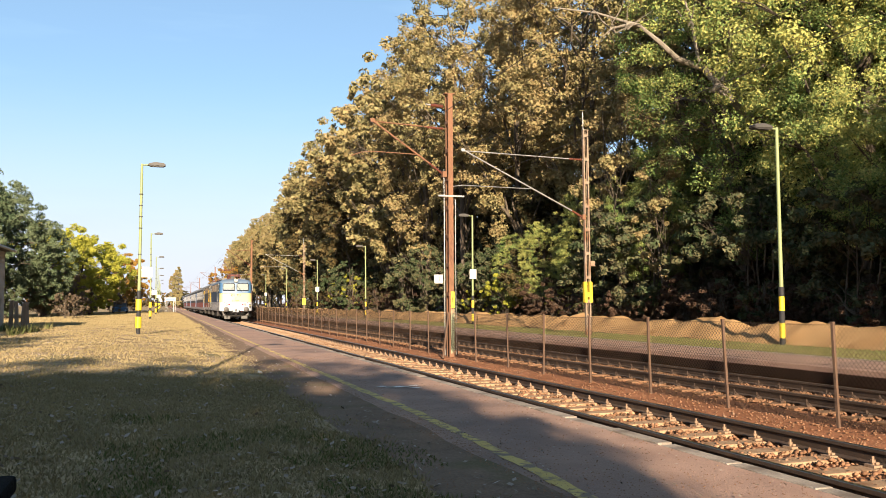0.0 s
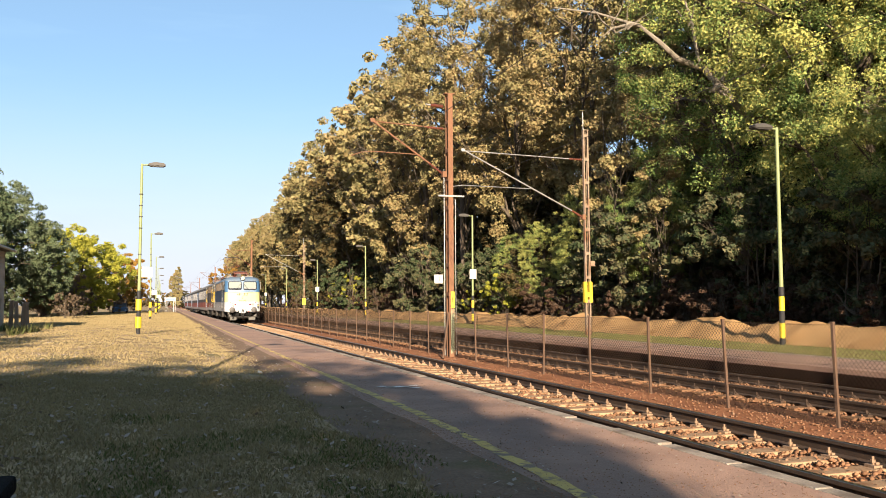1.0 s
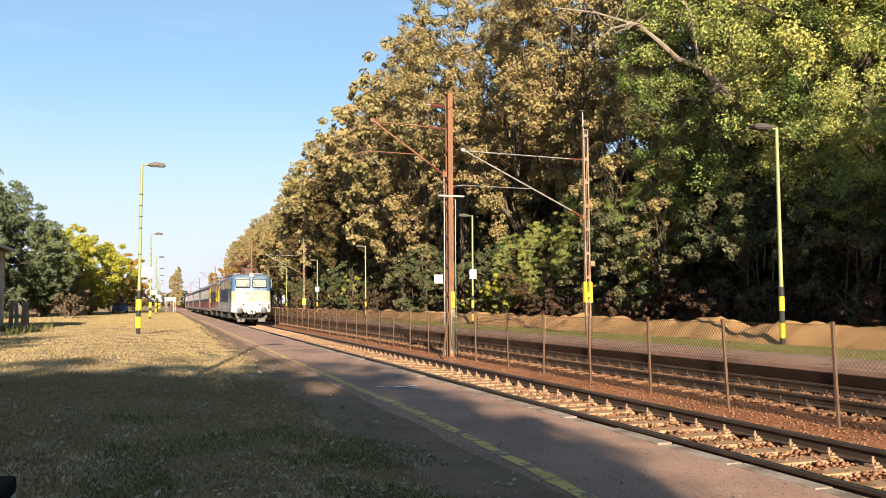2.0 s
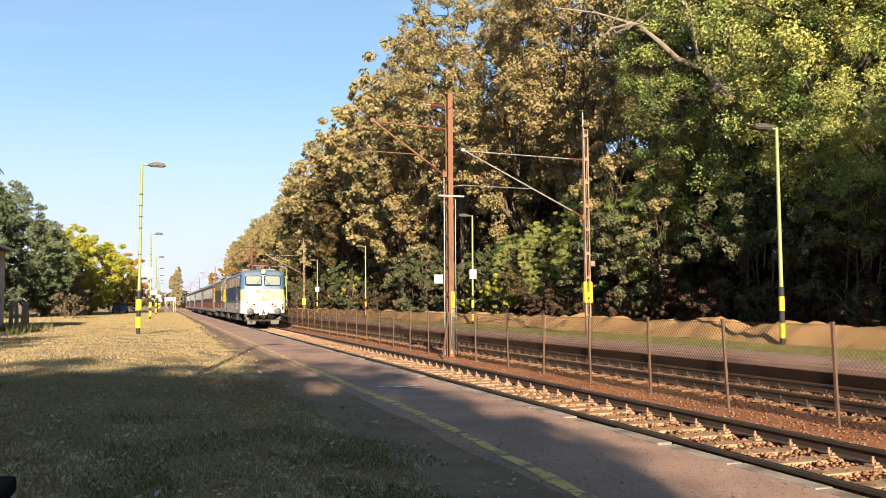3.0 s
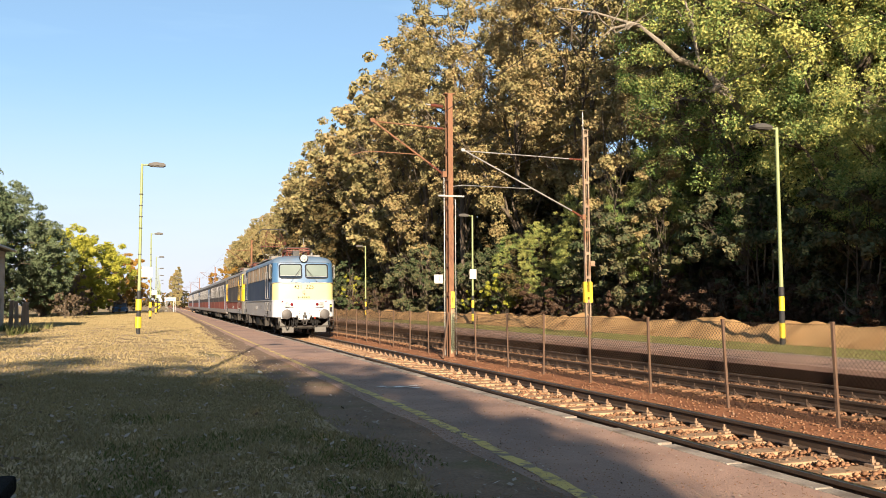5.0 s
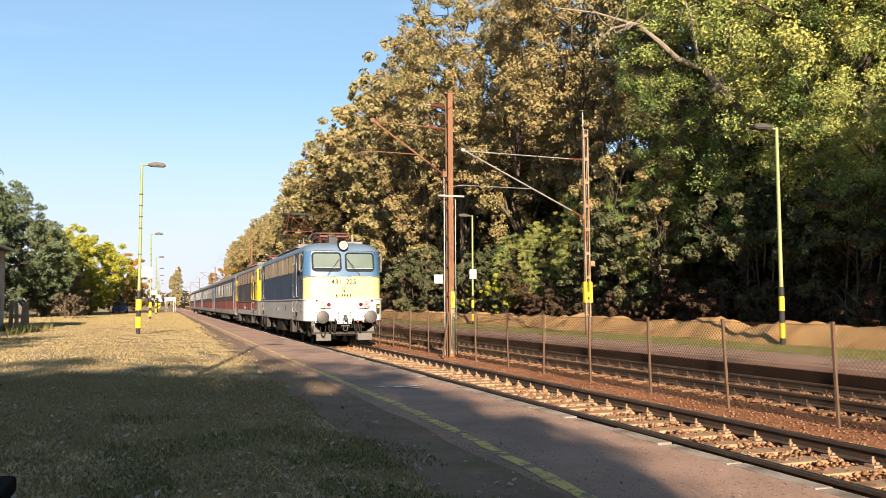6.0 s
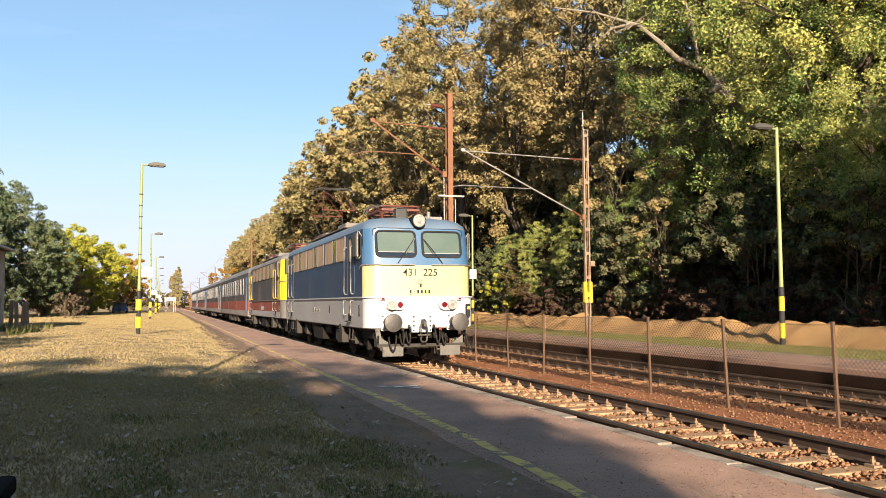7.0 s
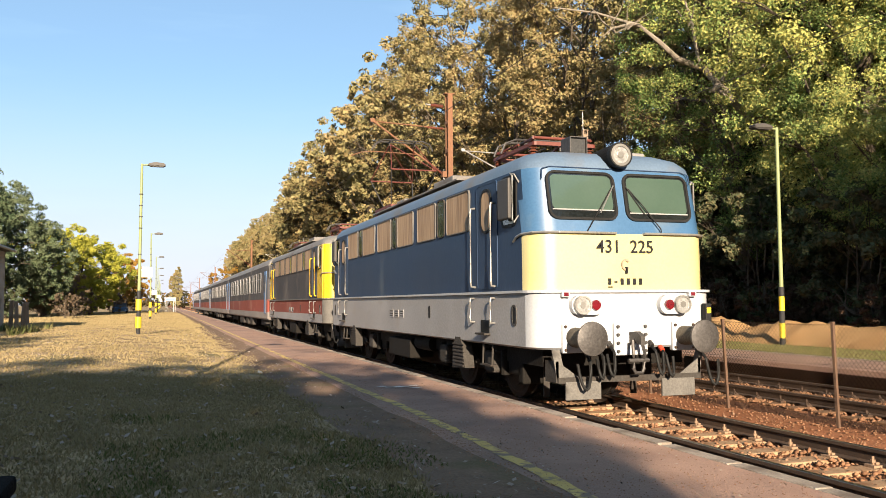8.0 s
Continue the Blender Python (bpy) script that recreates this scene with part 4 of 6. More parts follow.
def tree(h, r, base, leaf, bark, n_clump, n_leaf, size, seed, label, name="tree", trunk_r=0.26, stems=1, gap=0.0, squash=1.0, category="tree", clump=(0.05, 0.11)):
    """A tree at the origin: tapered trunk, limbs to the clumps, crown of separate leaves."""
    rng = random.Random(seed)
    t = thing(name, label, category)
    cz, hz = (h + base) / 2, (h - base) / 2
    centers, radii = [], []
    tries = 0
    while len(centers) < n_clump and tries < n_clump * 30:
        tries += 1
        u, v, w = rng.uniform(-1, 1), rng.uniform(-1, 1), rng.uniform(-1, 1)
        q = u * u + v * v + w * w
        if q > 1 or q < 0.25:
            continue
        if noise.noise((u * 1.7 + seed, v * 1.7, w * 1.7)) < -0.22 + gap:
            continue
        width = 1.0 if w > 0 else 1.0 - 0.25 * abs(w)
        centers.append((u * r * width, v * r * width * squash, cz + w * hz))
        radii.append(rng.uniform(*clump) * (r + hz) * 0.5)
    tb = bmesh.new()
    for s in range(stems):
        ox, oy = (rng.uniform(-0.4, 0.4), rng.uniform(-0.4, 0.4)) if stems > 1 else (0, 0)
        lean = (rng.uniform(-0.1, 0.1) * h, rng.uniform(-0.1, 0.1) * h)
        m = 8
        pts = [(ox + lean[0] * (i / m) ** 1.5 + rng.uniform(-0.1, 0.1), oy + lean[1] * (i / m) ** 1.5 + rng.uniform(-0.1, 0.1), -0.4 + (0.86 * h + 0.4) * i / m) for i in range(m + 1)]
        pipe(tb, pts, [trunk_r * (1.25 if i == 0 else 1) * (1 - 0.86 * i / m) for i in range(m + 1)], 9)
    for k in range(min(len(centers), 30)):
        c = centers[k]
        z0 = max(base * 0.7, min(c[2] - rng.uniform(1.0, 0.28 * h), 0.8 * h))
        rad = trunk_r * 0.42 * (1 - 0.6 * z0 / h)
        path = branch_path((0, 0, z0), c, 0.03 * h, rng)
        pipe(tb, path, [rad * (1 - 0.82 * i / 5) for i in range(6)], 6)
        for _ in range(3):
            e = Vector(c) + Vector((rng.uniform(-1, 1), rng.uniform(-1, 1), rng.uniform(-0.5, 1))) * radii[k] * 1.2
            pipe(tb, branch_path(path[3], e, 0.1, rng, 3), [rad * 0.35, rad * 0.25, rad * 0.15, 0.01], 4)
    part("trunk", tb, bark, t, smooth=True)
    part_me("crown", leaves_mesh("crown", centers, radii, n_leaf, size, seed), leaf, t)
    return t


rt = random.Random(77)
GOLD, GREEN = "tall oak with golden-brown autumn leaves at the forest edge", "tall tree with green and yellowing leaves at the forest edge"
near_protos = [
    tree(26, 5.6, 6.0, M["leaf_gold"], M["bark"], 460, 42000, 0.20, 11, GOLD, clump=(0.035, 0.08)),
    tree(25, 5.2, 4.5, M["leaf_gold"], M["bark"], 430, 40000, 0.20, 12, GOLD, clump=(0.035, 0.08)),
    tree(21, 5.4, 3.0, M["leaf_green"], M["bark"], 120, 13000, 0.30, 13, GREEN),
    tree(21, 5.6, 2.5, M["leaf_green"], M["bark"], 600, 80000, 0.112, 15, GREEN, clump=(0.035, 0.085)),
    tree(23, 5.0, 5.0, M["leaf_olive"], M["bark"], 260, 24000, 0.24, 14, "tall tree with olive autumn leaves in the forest"),
]
far_protos = [
    tree(26, 5.8, 4.0, M["leaf_gold"], M["bark"], 260, 11000, 0.44, 21, GOLD, clump=(0.04, 0.09)),
    tree(25, 5.5, 3.0, M["leaf_gold"], M["bark"], 250, 10500, 0.44, 22, GOLD, clump=(0.04, 0.09)),
    tree(22, 5.6, 2.5, M["leaf_olive"], M["bark"], 220, 9500, 0.44, 23, "tall tree with olive autumn leaves in the forest"),
]
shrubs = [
    tree(5.2, 2.6, 0.2, M["leaf_green_shaded"], M["bark"], 110, 8000, 0.16, 31, "dense green shrub below the forest edge", "shrub", 0.05, 4, category="shrub"),
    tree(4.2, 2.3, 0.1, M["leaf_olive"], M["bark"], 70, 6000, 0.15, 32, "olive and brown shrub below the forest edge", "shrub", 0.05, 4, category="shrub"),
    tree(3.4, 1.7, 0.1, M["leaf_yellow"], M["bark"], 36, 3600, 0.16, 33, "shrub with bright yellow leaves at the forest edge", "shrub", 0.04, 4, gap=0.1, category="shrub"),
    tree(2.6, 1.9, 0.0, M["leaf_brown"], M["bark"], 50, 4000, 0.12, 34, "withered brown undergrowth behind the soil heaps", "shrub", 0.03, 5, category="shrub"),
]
thicket = tree(9.5, 4.6, 0.0, M["leaf_olive"], M["bark"], 80, 3800, 0.58, 35, "dense thicket inside the forest, leaves darkened for shade", "thicket", 0.10, 4, category="shrub")
placed = set()


def put(proto, x, y, scale=1.0, zs=1.0):
    m = pose(x, y, ground_z(x, y) - 0.05, 0, 0, rt.uniform(0, 360))
    if proto.name not in placed:
        placed.add(proto.name)
        proto.matrix_basis = m
        o = proto
    else:
        o = copy_thing(proto, m)
    o.scale = (scale, scale, scale * zs)
    return o


G1, G2, GR, GN, OL = near_protos
# first row of the forest, from near to far
for p, x, y, s in ((OL, 27.5, 22.5, 1.0), (GN, 23.0, 28.8, 0.92), (G2, 25.0, 35.1, 0.98), (G1, 23.4, 43.4, 1.0), (G2, 23.3, 52.9, 1.0), (G1, 22.8, 62.3, 1.10), (G2, 22.9, 72.2, 1.10),
                   (GN, 31.3, 12.2, 1.15), (OL, 32.4, 21.6, 1.15), (G1, 31.5, 31.0, 1.05), (G2, 30.6, 40.4, 1.1), (G1, 29.8, 60.3, 1.05), (GN, 22.8, 22.5, 1.0), (GN, 21.8, 19.2, 0.66), (GN, 25.4, 25.8, 1.05), (OL, 29.0, 27.0, 1.1), (GN, 21.6, 33.4, 0.40), (GN, 21.4, 39.6, 0.36), (GN, 20.9, 44.0, 0.28), (GN, 21.0, 48.5, 0.26)):
    put(p, x, y, s)
F1, F2, F3 = far_protos
y = 81.0
k = 0
while y < 330:
    put((F1, F2, F1, F3)[k % 4], 22.3 + 0.0118 * y + rt.uniform(-0.8, 0.8), y, rt.uniform(1.0, 1.1) if y < 140 else rt.uniform(0.88, 0.98))
    if k % 2 == 0:
        put((F2, F3)[k // 2 % 2], 29 + 0.0118 * y + rt.uniform(-1, 1), y + 4, rt.uniform(1.0, 1.1))
    y += rt.uniform(7.5, 9.5)
    k += 1
for i in (0, 1, 2, 3, 4, 5, 6, 8, 9, 10, 11, 12, 13, 14):
    put((F1, F3, F2)[i % 3], 39 + rt.uniform(-2, 2), 5 + 8.5 * i, rt.uniform(1.0, 1.15))
for i in (0, 1, 2, 3, 4, 5, 8, 9):
    put((F3, F1)[i % 2], 48 + rt.uniform(-2, 2), 6 + 11 * i, rt.uniform(1.1, 1.2))
# undergrowth
SG, SO, SY, SB = shrubs
y = 6.0
k = 0
while y < 150:
    put((SG, SO, SG, SB)[rt.randrange(4)], 21.0 + rt.uniform(-0.5, 0.9), y, rt.uniform(0.75, 1.2))
    if y < 60:
        put((SO, SB, SG)[rt.randrange(3)], 23.6 + rt.uniform(-0.8, 0.8), y + 1.2, rt.uniform(0.8, 1.25))
    if y < 45:
        put(SB, 20.1 + rt.uniform(-0.3, 0.3), y + 0.8, rt.uniform(0.5, 0.8))
    y += rt.uniform(2.0, 2.9) if y < 60 else rt.uniform(3.5, 5.0)
for x, y, s in ((20.2, 48.1, 0.9), (20.4, 50.2, 0.7), (20.4, 41.0, 0.55), (20.6, 54.9, 0.6), (21.2, 96.8, 1.4), (21.3, 102, 1.2)):
    put(SY, x, y, s)
# slim young trees with thin golden crowns in front of the oaks
slim = tree(12.0, 1.9, 3.0, M["leaf_gold"], M["bark"], 46, 4200, 0.17, 36, "slim young tree with sparse golden leaves at the forest edge", trunk_r=0.09, gap=0.12)
for x, y, s in ((20.3, 34.2, 1.0), (21.2, 37.6, 0.85), (20.6, 31.2, 0.7)):
    put(slim, x, y, s)
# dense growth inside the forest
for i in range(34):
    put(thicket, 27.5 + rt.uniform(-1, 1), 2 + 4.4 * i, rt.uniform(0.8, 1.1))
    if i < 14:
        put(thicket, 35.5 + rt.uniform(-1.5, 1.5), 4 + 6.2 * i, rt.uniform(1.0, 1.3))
# leaning bare limb in the crowns near the camera
lb = thing("fallen_trunk", "leaning bare grey trunk with broken branches among the trees", "tree")
rb = random.Random(4)
b = bmesh.new()
pipe(b, branch_path((22.4, 27.0, 8.3), (17.0, 27.0, 11.95), 0.3, rb, 6) + [Vector((15.2, 27.1, 12.3)), Vector((13.5, 27.2, 12.35))], [0.19, 0.17, 0.15, 0.13, 0.11, 0.09, 0.06, 0.04, 0.02], 9)
pipe(b, branch_path((24.2, 27.6, -0.3), (22.4, 27.0, 8.3), 0.0, rb, 5), [0.34, 0.30, 0.27, 0.24, 0.21, 0.19], 9)
for t0, e in (((19.6, 27.0, 10.8), (18.3, 26.6, 13.8)), ((21.0, 27.0, 9.8), (23.8, 26.6, 12.6)), ((17.0, 27.0, 11.95), (15.1, 26.5, 11.2)), ((20.6, 27.0, 10.1), (21.6, 26.3, 13.2)), ((21.4, 27.0, 9.5), (19.4, 26.2, 9.4))):
    pipe(b, branch_path(t0, e, 0.3, rb, 5), [0.08, 0.07, 0.055, 0.04, 0.03, 0.015], 6)
    for _ in range(6):
        p = Vector(t0).lerp(Vector(e), rb.uniform(0.3, 1))
        pipe(b, branch_path(p, p + Vector((rb.uniform(-1, 1), rb.uniform(-1, 1), rb.uniform(0.2, 1.6))), 0.05, rb, 3), [0.03, 0.02, 0.015, 0.006], 4)
part("trunk", b, M["bark_pale"], lb, smooth=True)

# left side: trees and shrubs beyond the lawn
dark_tree = tree(15.5, 5.2, 0.8, M["leaf_dark"], M["bark"], 240, 20000, 0.27, 41, "dark green acacia with feathery leaves beside the lawn", gap=0.05)
yellow_tree = tree(10.0, 5.4, 0.5, M["leaf_yellow"], M["bark"], 200, 17000, 0.26, 42, "bushy tree with bright yellow-green autumn leaves", trunk_r=0.16, stems=3)
orange_tree = tree(9.5, 4.0, 0.5, M["leaf_orange"], M["bark"], 80, 8000, 0.30, 43, "tree with orange autumn leaves behind the lawn", trunk_r=0.16, stems=2)
brown_bush = tree(5.5, 3.0, 0.0, M["leaf_dry"], M["bark"], 60, 6500, 0.18, 44, "tangle of dry brown brush beside the lawn", "shrub", 0.05, 5, category="shrub")
for p, x, y, s in ((dark_tree, -16.4, 77.2, 0.92), (dark_tree, -21.3, 75.0, 1.0), (dark_tree, -13.0, 79.4, 0.80), (dark_tree, -18.1, 87.6, 1.0), (dark_tree, -10.5, 82.6, 0.60), (dark_tree, -14.8, 73.0, 0.66), (yellow_tree, -9.1, 102.5, 1.0), (yellow_tree, -11.5, 96.2, 0.98), (yellow_tree, -8.2, 110.9, 0.92),
                   (orange_tree, -5.8, 125.6, 0.95), (orange_tree, -6.5, 140.3, 1.0), (orange_tree, -5.7, 162.3, 0.9), (dark_tree, -12.4, 76.5, 0.30), (dark_tree, -14.6, 75.0, 0.33), (dark_tree, -16.6, 73.0, 0.36), (dark_tree, -10.4, 84.5, 0.28), (dark_tree, -18.4, 72.0, 0.36), (yellow_tree, -7.6, 99.0, 0.42), (yellow_tree, -9.4, 95.0, 0.46), (brown_bush, -6.7, 72.5, 0.38), (brown_bush, -7.5, 74.0, 0.42), (brown_bush, -9.1, 87.8, 0.85), (brown_bush, -7.9, 92.0, 0.6), (brown_bush, -10.6, 83.6, 0.7), (brown_bush, -6.2, 113.0, 0.6), (brown_bush, -5.0, 127.7, 0.6),
                   (brown_bush, -4.6, 146.6, 0.7)):
    put(p, x, y, s)
# high-crowned tree for an unseen row, added only to shade the forest edge
shade_canopy = tree(16, 3.9, 8.2, M["leaf_olive"], M["bark"], 190, 17000, 0.40, 46, "unseen tall tree with high olive crown, added to shade the forest edge")
# far end of the line
poplar = tree(17, 1.7, 1.0, M["leaf_gold"], M["bark"], 110, 9000, 0.42, 45, "slender poplar far down the line, repeated unseen behind the camera for shade", "poplar", 0.2)
for x, y, s in ((5.5, 345, 1.0), (3.6, 348, 0.85)):
    put(poplar, x, y, s)
for i in range(36):
    put((thicket, orange_tree, thicket, thicket)[i % 4], -62 + 3.6 * i + rt.uniform(-1.5, 1.5), 400 + (i % 3) * 9 + rt.uniform(-4, 4), (0.9, 0.8, 0.75, 1.0)[i % 4])
for x, y, s in ((19.5, 278, 1.5), (20.5, 262, 1.4)):
    put(orange_tree, x, y, s)
# unseen trees behind and beside the camera that shade lawn, platform and forest edge
for p, x, y, s in ((dark_tree, -4.7, -17.0, 0.76), (dark_tree, -7.0, -19.0, 0.76), (dark_tree, -8.8, -21.1, 0.82), (dark_tree, -14.3, -22.3, 0.8), (dark_tree, -20.4, -23.5, 0.8), (dark_tree, -27.4, -24.7, 0.8), (yellow_tree, -5.8, -12.7, 0.75), (yellow_tree, -11.2, -12.8, 0.8), (yellow_tree, -5.0, -12.5, 0.86), (dark_tree, -3.9, -14.0, 0.58), (poplar, -1.7, -13.0, 0.53), (poplar, -0.55, -13.0, 0.41), (poplar, -1.15, -14.3, 0.42), (dark_tree, -17.0, -4.0, 1.0), (dark_tree, -16.5, 5.0, 0.9), (dark_tree, -20.0, 12.0, 1.0), (dark_tree, -15.0, -12.0, 0.95),
                   (GR, 21.5, -9.0, 0.62), (GR, 22.5, -17.0, 0.75), (OL, 25.5, -4.0, 0.55), (GN, 28.2, 2.7, 0.55), (GR, 27.0, -14.0, 0.8), (SG, 20.1, 2.5, 1.1), (SG, 21.1, -0.6, 1.2)):
    put(p, x, y, s)

# unseen rows on the right, added to keep sun off the lower forest
for i in range(8):
    put(shade_canopy, 16.9 + rt.uniform(-0.3, 0.3), -0.5 - 3.0 * i, 0.82 + 0.02 * i)
    put(GR, 20.4 + rt.uniform(-0.3, 0.3), -3.0 - 3.0 * i, 0.58 + 0.02 * i, 1.1)

# ---- hut, posts and small things by the lawn ----
hut = thing("hut", "small grey plastered hut with dark overhanging roof", "hut", at=pose(-6.80, 37.6, 0.38))
b = box(bmesh.new(), -5.0, -0.1, 0.0, 5.0, -0.3, 3.6)
part("wall", b, M["plaster"], hut)
b = prism(bmesh.new(), [(0.25, 3.64), (0.25, 3.76), (-2.6, 4.75), (-5.5, 3.76), (-5.5, 3.64)], "y", -0.45, 5.4)
part("roof", b, M["roof_dark"], hut)
part("gutter", rod(bmesh.new(), (0.27, -0.45, 3.66), (0.27, 5.4, 3.66), 0.06), M["galv"], hut)
wn_ = part("window", box(bmesh.new(), -0.11, -0.08, 1.6, 2.6, 1.2, 2.2), M["dark_glass"], hut, "dark glazed window")
part("window_frame", ring(bmesh.new(), [(1.5, 1.1), (2.7, 1.1), (2.7, 2.3), (1.5, 2.3)], [(1.6, 1.2), (2.6, 1.2), (2.6, 2.2), (1.6, 2.2)], "x", -0.11, -0.06), M["old_wood"], wn_)
for i, (x, y, h, l) in enumerate(((-6.86, 44.2, 1.35, 2), (-6.68, 44.8, 1.3, -2), (-6.50, 45.2, 1.2, 3), (-6.36, 45.7, 1.25, -2))):
    tagged(part("wooden_post", box(bmesh.new(), -0.09, 0.09, -0.07, 0.07, -0.2, h, 0.02), M["old_wood"]), "weathered pale wooden post beside the hut", "post", "old posts").matrix_basis = pose(x, y, ground_z(x, y), l, l, 10 * i)
bench = thing("bench", "dark end of a park bench in the shade", "bench", at=pose(-0.605, 3.98, ground_z(-0.6, 4.0) - 0.05))
part("seat", box(bmesh.new(), -1.2, 0.0, -0.2, 0.2, 0.42, 0.50, 0.02), M["dark_wood"], bench)
for x in (-0.15, -1.05):
    part("leg", box(bmesh.new(), x - 0.04, x + 0.04, -0.16, 0.16, -0.1, 0.43, 0.01), M["dark_wood"], bench)
# grit on the platform
rg_ = np.random.default_rng(14)
ng = 9000
gy = 3.8 + 18 * rg_.random(ng) ** 1.6
gx = np.where(rg_.random(ng) < 0.5, rg_.uniform(1.9, 4.5, ng), 2.5 + np.abs(rg_.normal(0, 0.35, ng)))
gz = np.array([PLAT_Z + 0.003 if a > 2.6 else ground_z(a, c) + 0.022 for a, c in zip(gx, gy)])
gs = rg_.uniform(0.003, 0.011, ng)
gv = np.array([(1, 0, 0), (-0.5, 0.85, 0), (-0.5, -0.85, 0), (0, 0, 0.8)])[None] * gs[:, None, None] * rg_.uniform(0.6, 1.4, (ng, 4, 1)) + np.stack([gx, gy, gz], -1)[:, None]
gf = np.array([(0, 1, 3), (1, 2, 3), (2, 0, 3)])[None] + (np.arange(ng) * 4)[:, None, None]
me = mesh_np("platform_grit", gv.reshape(-1, 3), gf.reshape(-1, 3))
me.materials.append(M["stone"])
tagged(new("platform_grit", me), "loose grit and small stones on the platform", "gravel", kind="stuff")
# litter and fallen leaves
lt = prism(bmesh.new(), round_rect(-0.09, 0.09, -0.06, 0.06, 0.02, 2), "z", 0.0, 0.09)
bmesh.ops.bevel(lt, geom=list(lt.edges), offset=0.015, segments=1, affect="EDGES")
tagged(part("crumpled_bag", lt, M["sign_white"]), "crumpled white plastic bag on the grass", "litter").matrix_basis = pose(1.8, 16.6, ground_z(1.8, 16.6), 12, 20, 30) @ Matrix.Scale(0.5, 4)
rng_l = np.random.default_rng(9)
nl = 11000
ly = 3.5 + 40 * rng_l.random(nl) ** 1.7
lx = rng_l.uniform(-9, 4.4, nl)
lz = np.array([max(ground_z(a, c), PLAT_Z if a > 2.1 else -1) for a, c in zip(lx, ly)]) + 0.03
la_ = rng_l.uniform(0, 6.28, nl)
ls = rng_l.uniform(0.012, 0.040, nl) * np.where(lx > 2.6, 0.5, 0.9)
dv = np.stack([np.cos(la_), np.sin(la_), rng_l.normal(0, 0.3, nl)], -1) * ls[:, None]
dw = np.stack([-np.sin(la_), np.cos(la_), rng_l.normal(0, 0.3, nl)], -1) * ls[:, None] * 0.6
pc = np.stack([lx, ly, lz], -1)
me = mesh_np("fallen_leaves", np.stack([pc - dv, pc + dw, pc + dv, pc - dw], 1).reshape(-1, 3), np.arange(4 * nl).reshape(-1, 4))
me.materials.append(M["leaf_litter"])
tagged(new("fallen_leaves", me), "scattered fallen leaves on grass and platform", "leaves", kind="stuff")
# station name board and shelter far along the platform
st = thing("station_board", "white station name board on two posts far down the platform", "sign", at=pose(1.2, 157, 0.4))
part("board", box(bmesh.new(), -0.95, 0.95, -0.05, 0.05, 1.75, 2.35, 0.02), M["plaster"], st)
for x in (-0.85, -0.55, 0.55, 0.85):
    part("post", box(bmesh.new(), x - 0.05, x + 0.05, -0.06, 0.06, -0.2, 1.75), M["plaster"], st)
part("lettering", box(bmesh.new(), -0.8, 0.8, -0.058, -0.05, 1.95, 2.15), M["coach_blue"], st, "blue row of unreadable lettering")
car = thing("parked_car", "pale blue-grey parked car half hidden by the trees", "car", at=pose(-5.3, 117, 0.4))
b = box(bmesh.new(), -0.85, 0.85, -2.0, 2.0, 0.25, 0.85, 0.1)
part("body", b, M["coach_blue"], car)
b = prism(bmesh.new(), [(-1.4, 0.82), (-0.8, 1.4), (0.9, 1.4), (1.6, 0.82)], "x", -0.75, 0.75)
part("cabin", b, M["coach_glass"], car)
for x in (-0.8, 0.8):
    for y in (-1.25, 1.25):
        part("wheel", rod(bmesh.new(), (x - 0.1, y, 0.3), (x + 0.1, y, 0.3), 0.3, n=14), M["rubber"], car)

# ---- the train ----


def coated(m, w=1.0, rough=0.04):
    b = m.node_tree.nodes["Principled BSDF"]
    b.inputs["Coat Weight"].default_value, b.inputs["Coat Roughness"].default_value = w, rough
    return m


for k_ in ("blind", "dark_glass", "red_lens"):
    coated(M[k_])
for k_ in ("blue", "pale_yellow", "bright_yellow", "loco_white"):
    coated(M[k_], 0.35, 0.25)


def rr_ring(hw, y0, y1, r, n=5):
    return round_rect(-hw, hw, y0, y1, r, n)


def shell(rings, groups, cap_top=False, cap_bottom=False):
    """Body lofted through rings (z, half width, front, rear, corner radius). groups: (test on the face's middle, bmesh) in order."""
    loops = [[Vector((p[0], p[1], z)) for p in rr_ring(hw, y0, y1, r)] for z, hw, y0, y1, r in rings]
    quads = []
    for a, b in zip(loops, loops[1:]):
        n = len(a)
        for i in range(n):
            j = (i + 1) % n
            quads.append((a[i], a[j], b[j], b[i]))
    if cap_top:
        quads.append(tuple(loops[-1]))
    if cap_bottom:
        quads.append(tuple(loops[0][::-1]))
    for q in quads:
        c = sum(q, Vector()) / len(q)
        for test, bm in groups:
            if test(c):
                bm.faces.new([bm.verts.new(v) for v in q])
                break
    for _, bm in groups:
        bmesh.ops.remove_doubles(bm, verts=bm.verts, dist=0.0005)


def lettering(txt, size, name, material, parent, m):
    cu = bpy.data.curves.new(name, "FONT")
    cu.body, cu.size, cu.align_x, cu.align_y, cu.extrude = txt, size, "CENTER", "CENTER", 0.002
    cu.offset = 0.001
    tmp = new("lettering_curve", cu)
    me = bpy.data.meshes.new_from_object(tmp.evaluated_get(bpy.context.evaluated_depsgraph_get()))
    bpy.data.objects.remove(tmp)
    me.materials.clear()
    o = part_me(name, me, material, parent)
    o.matrix_basis = m
    return o


WHEELS = []


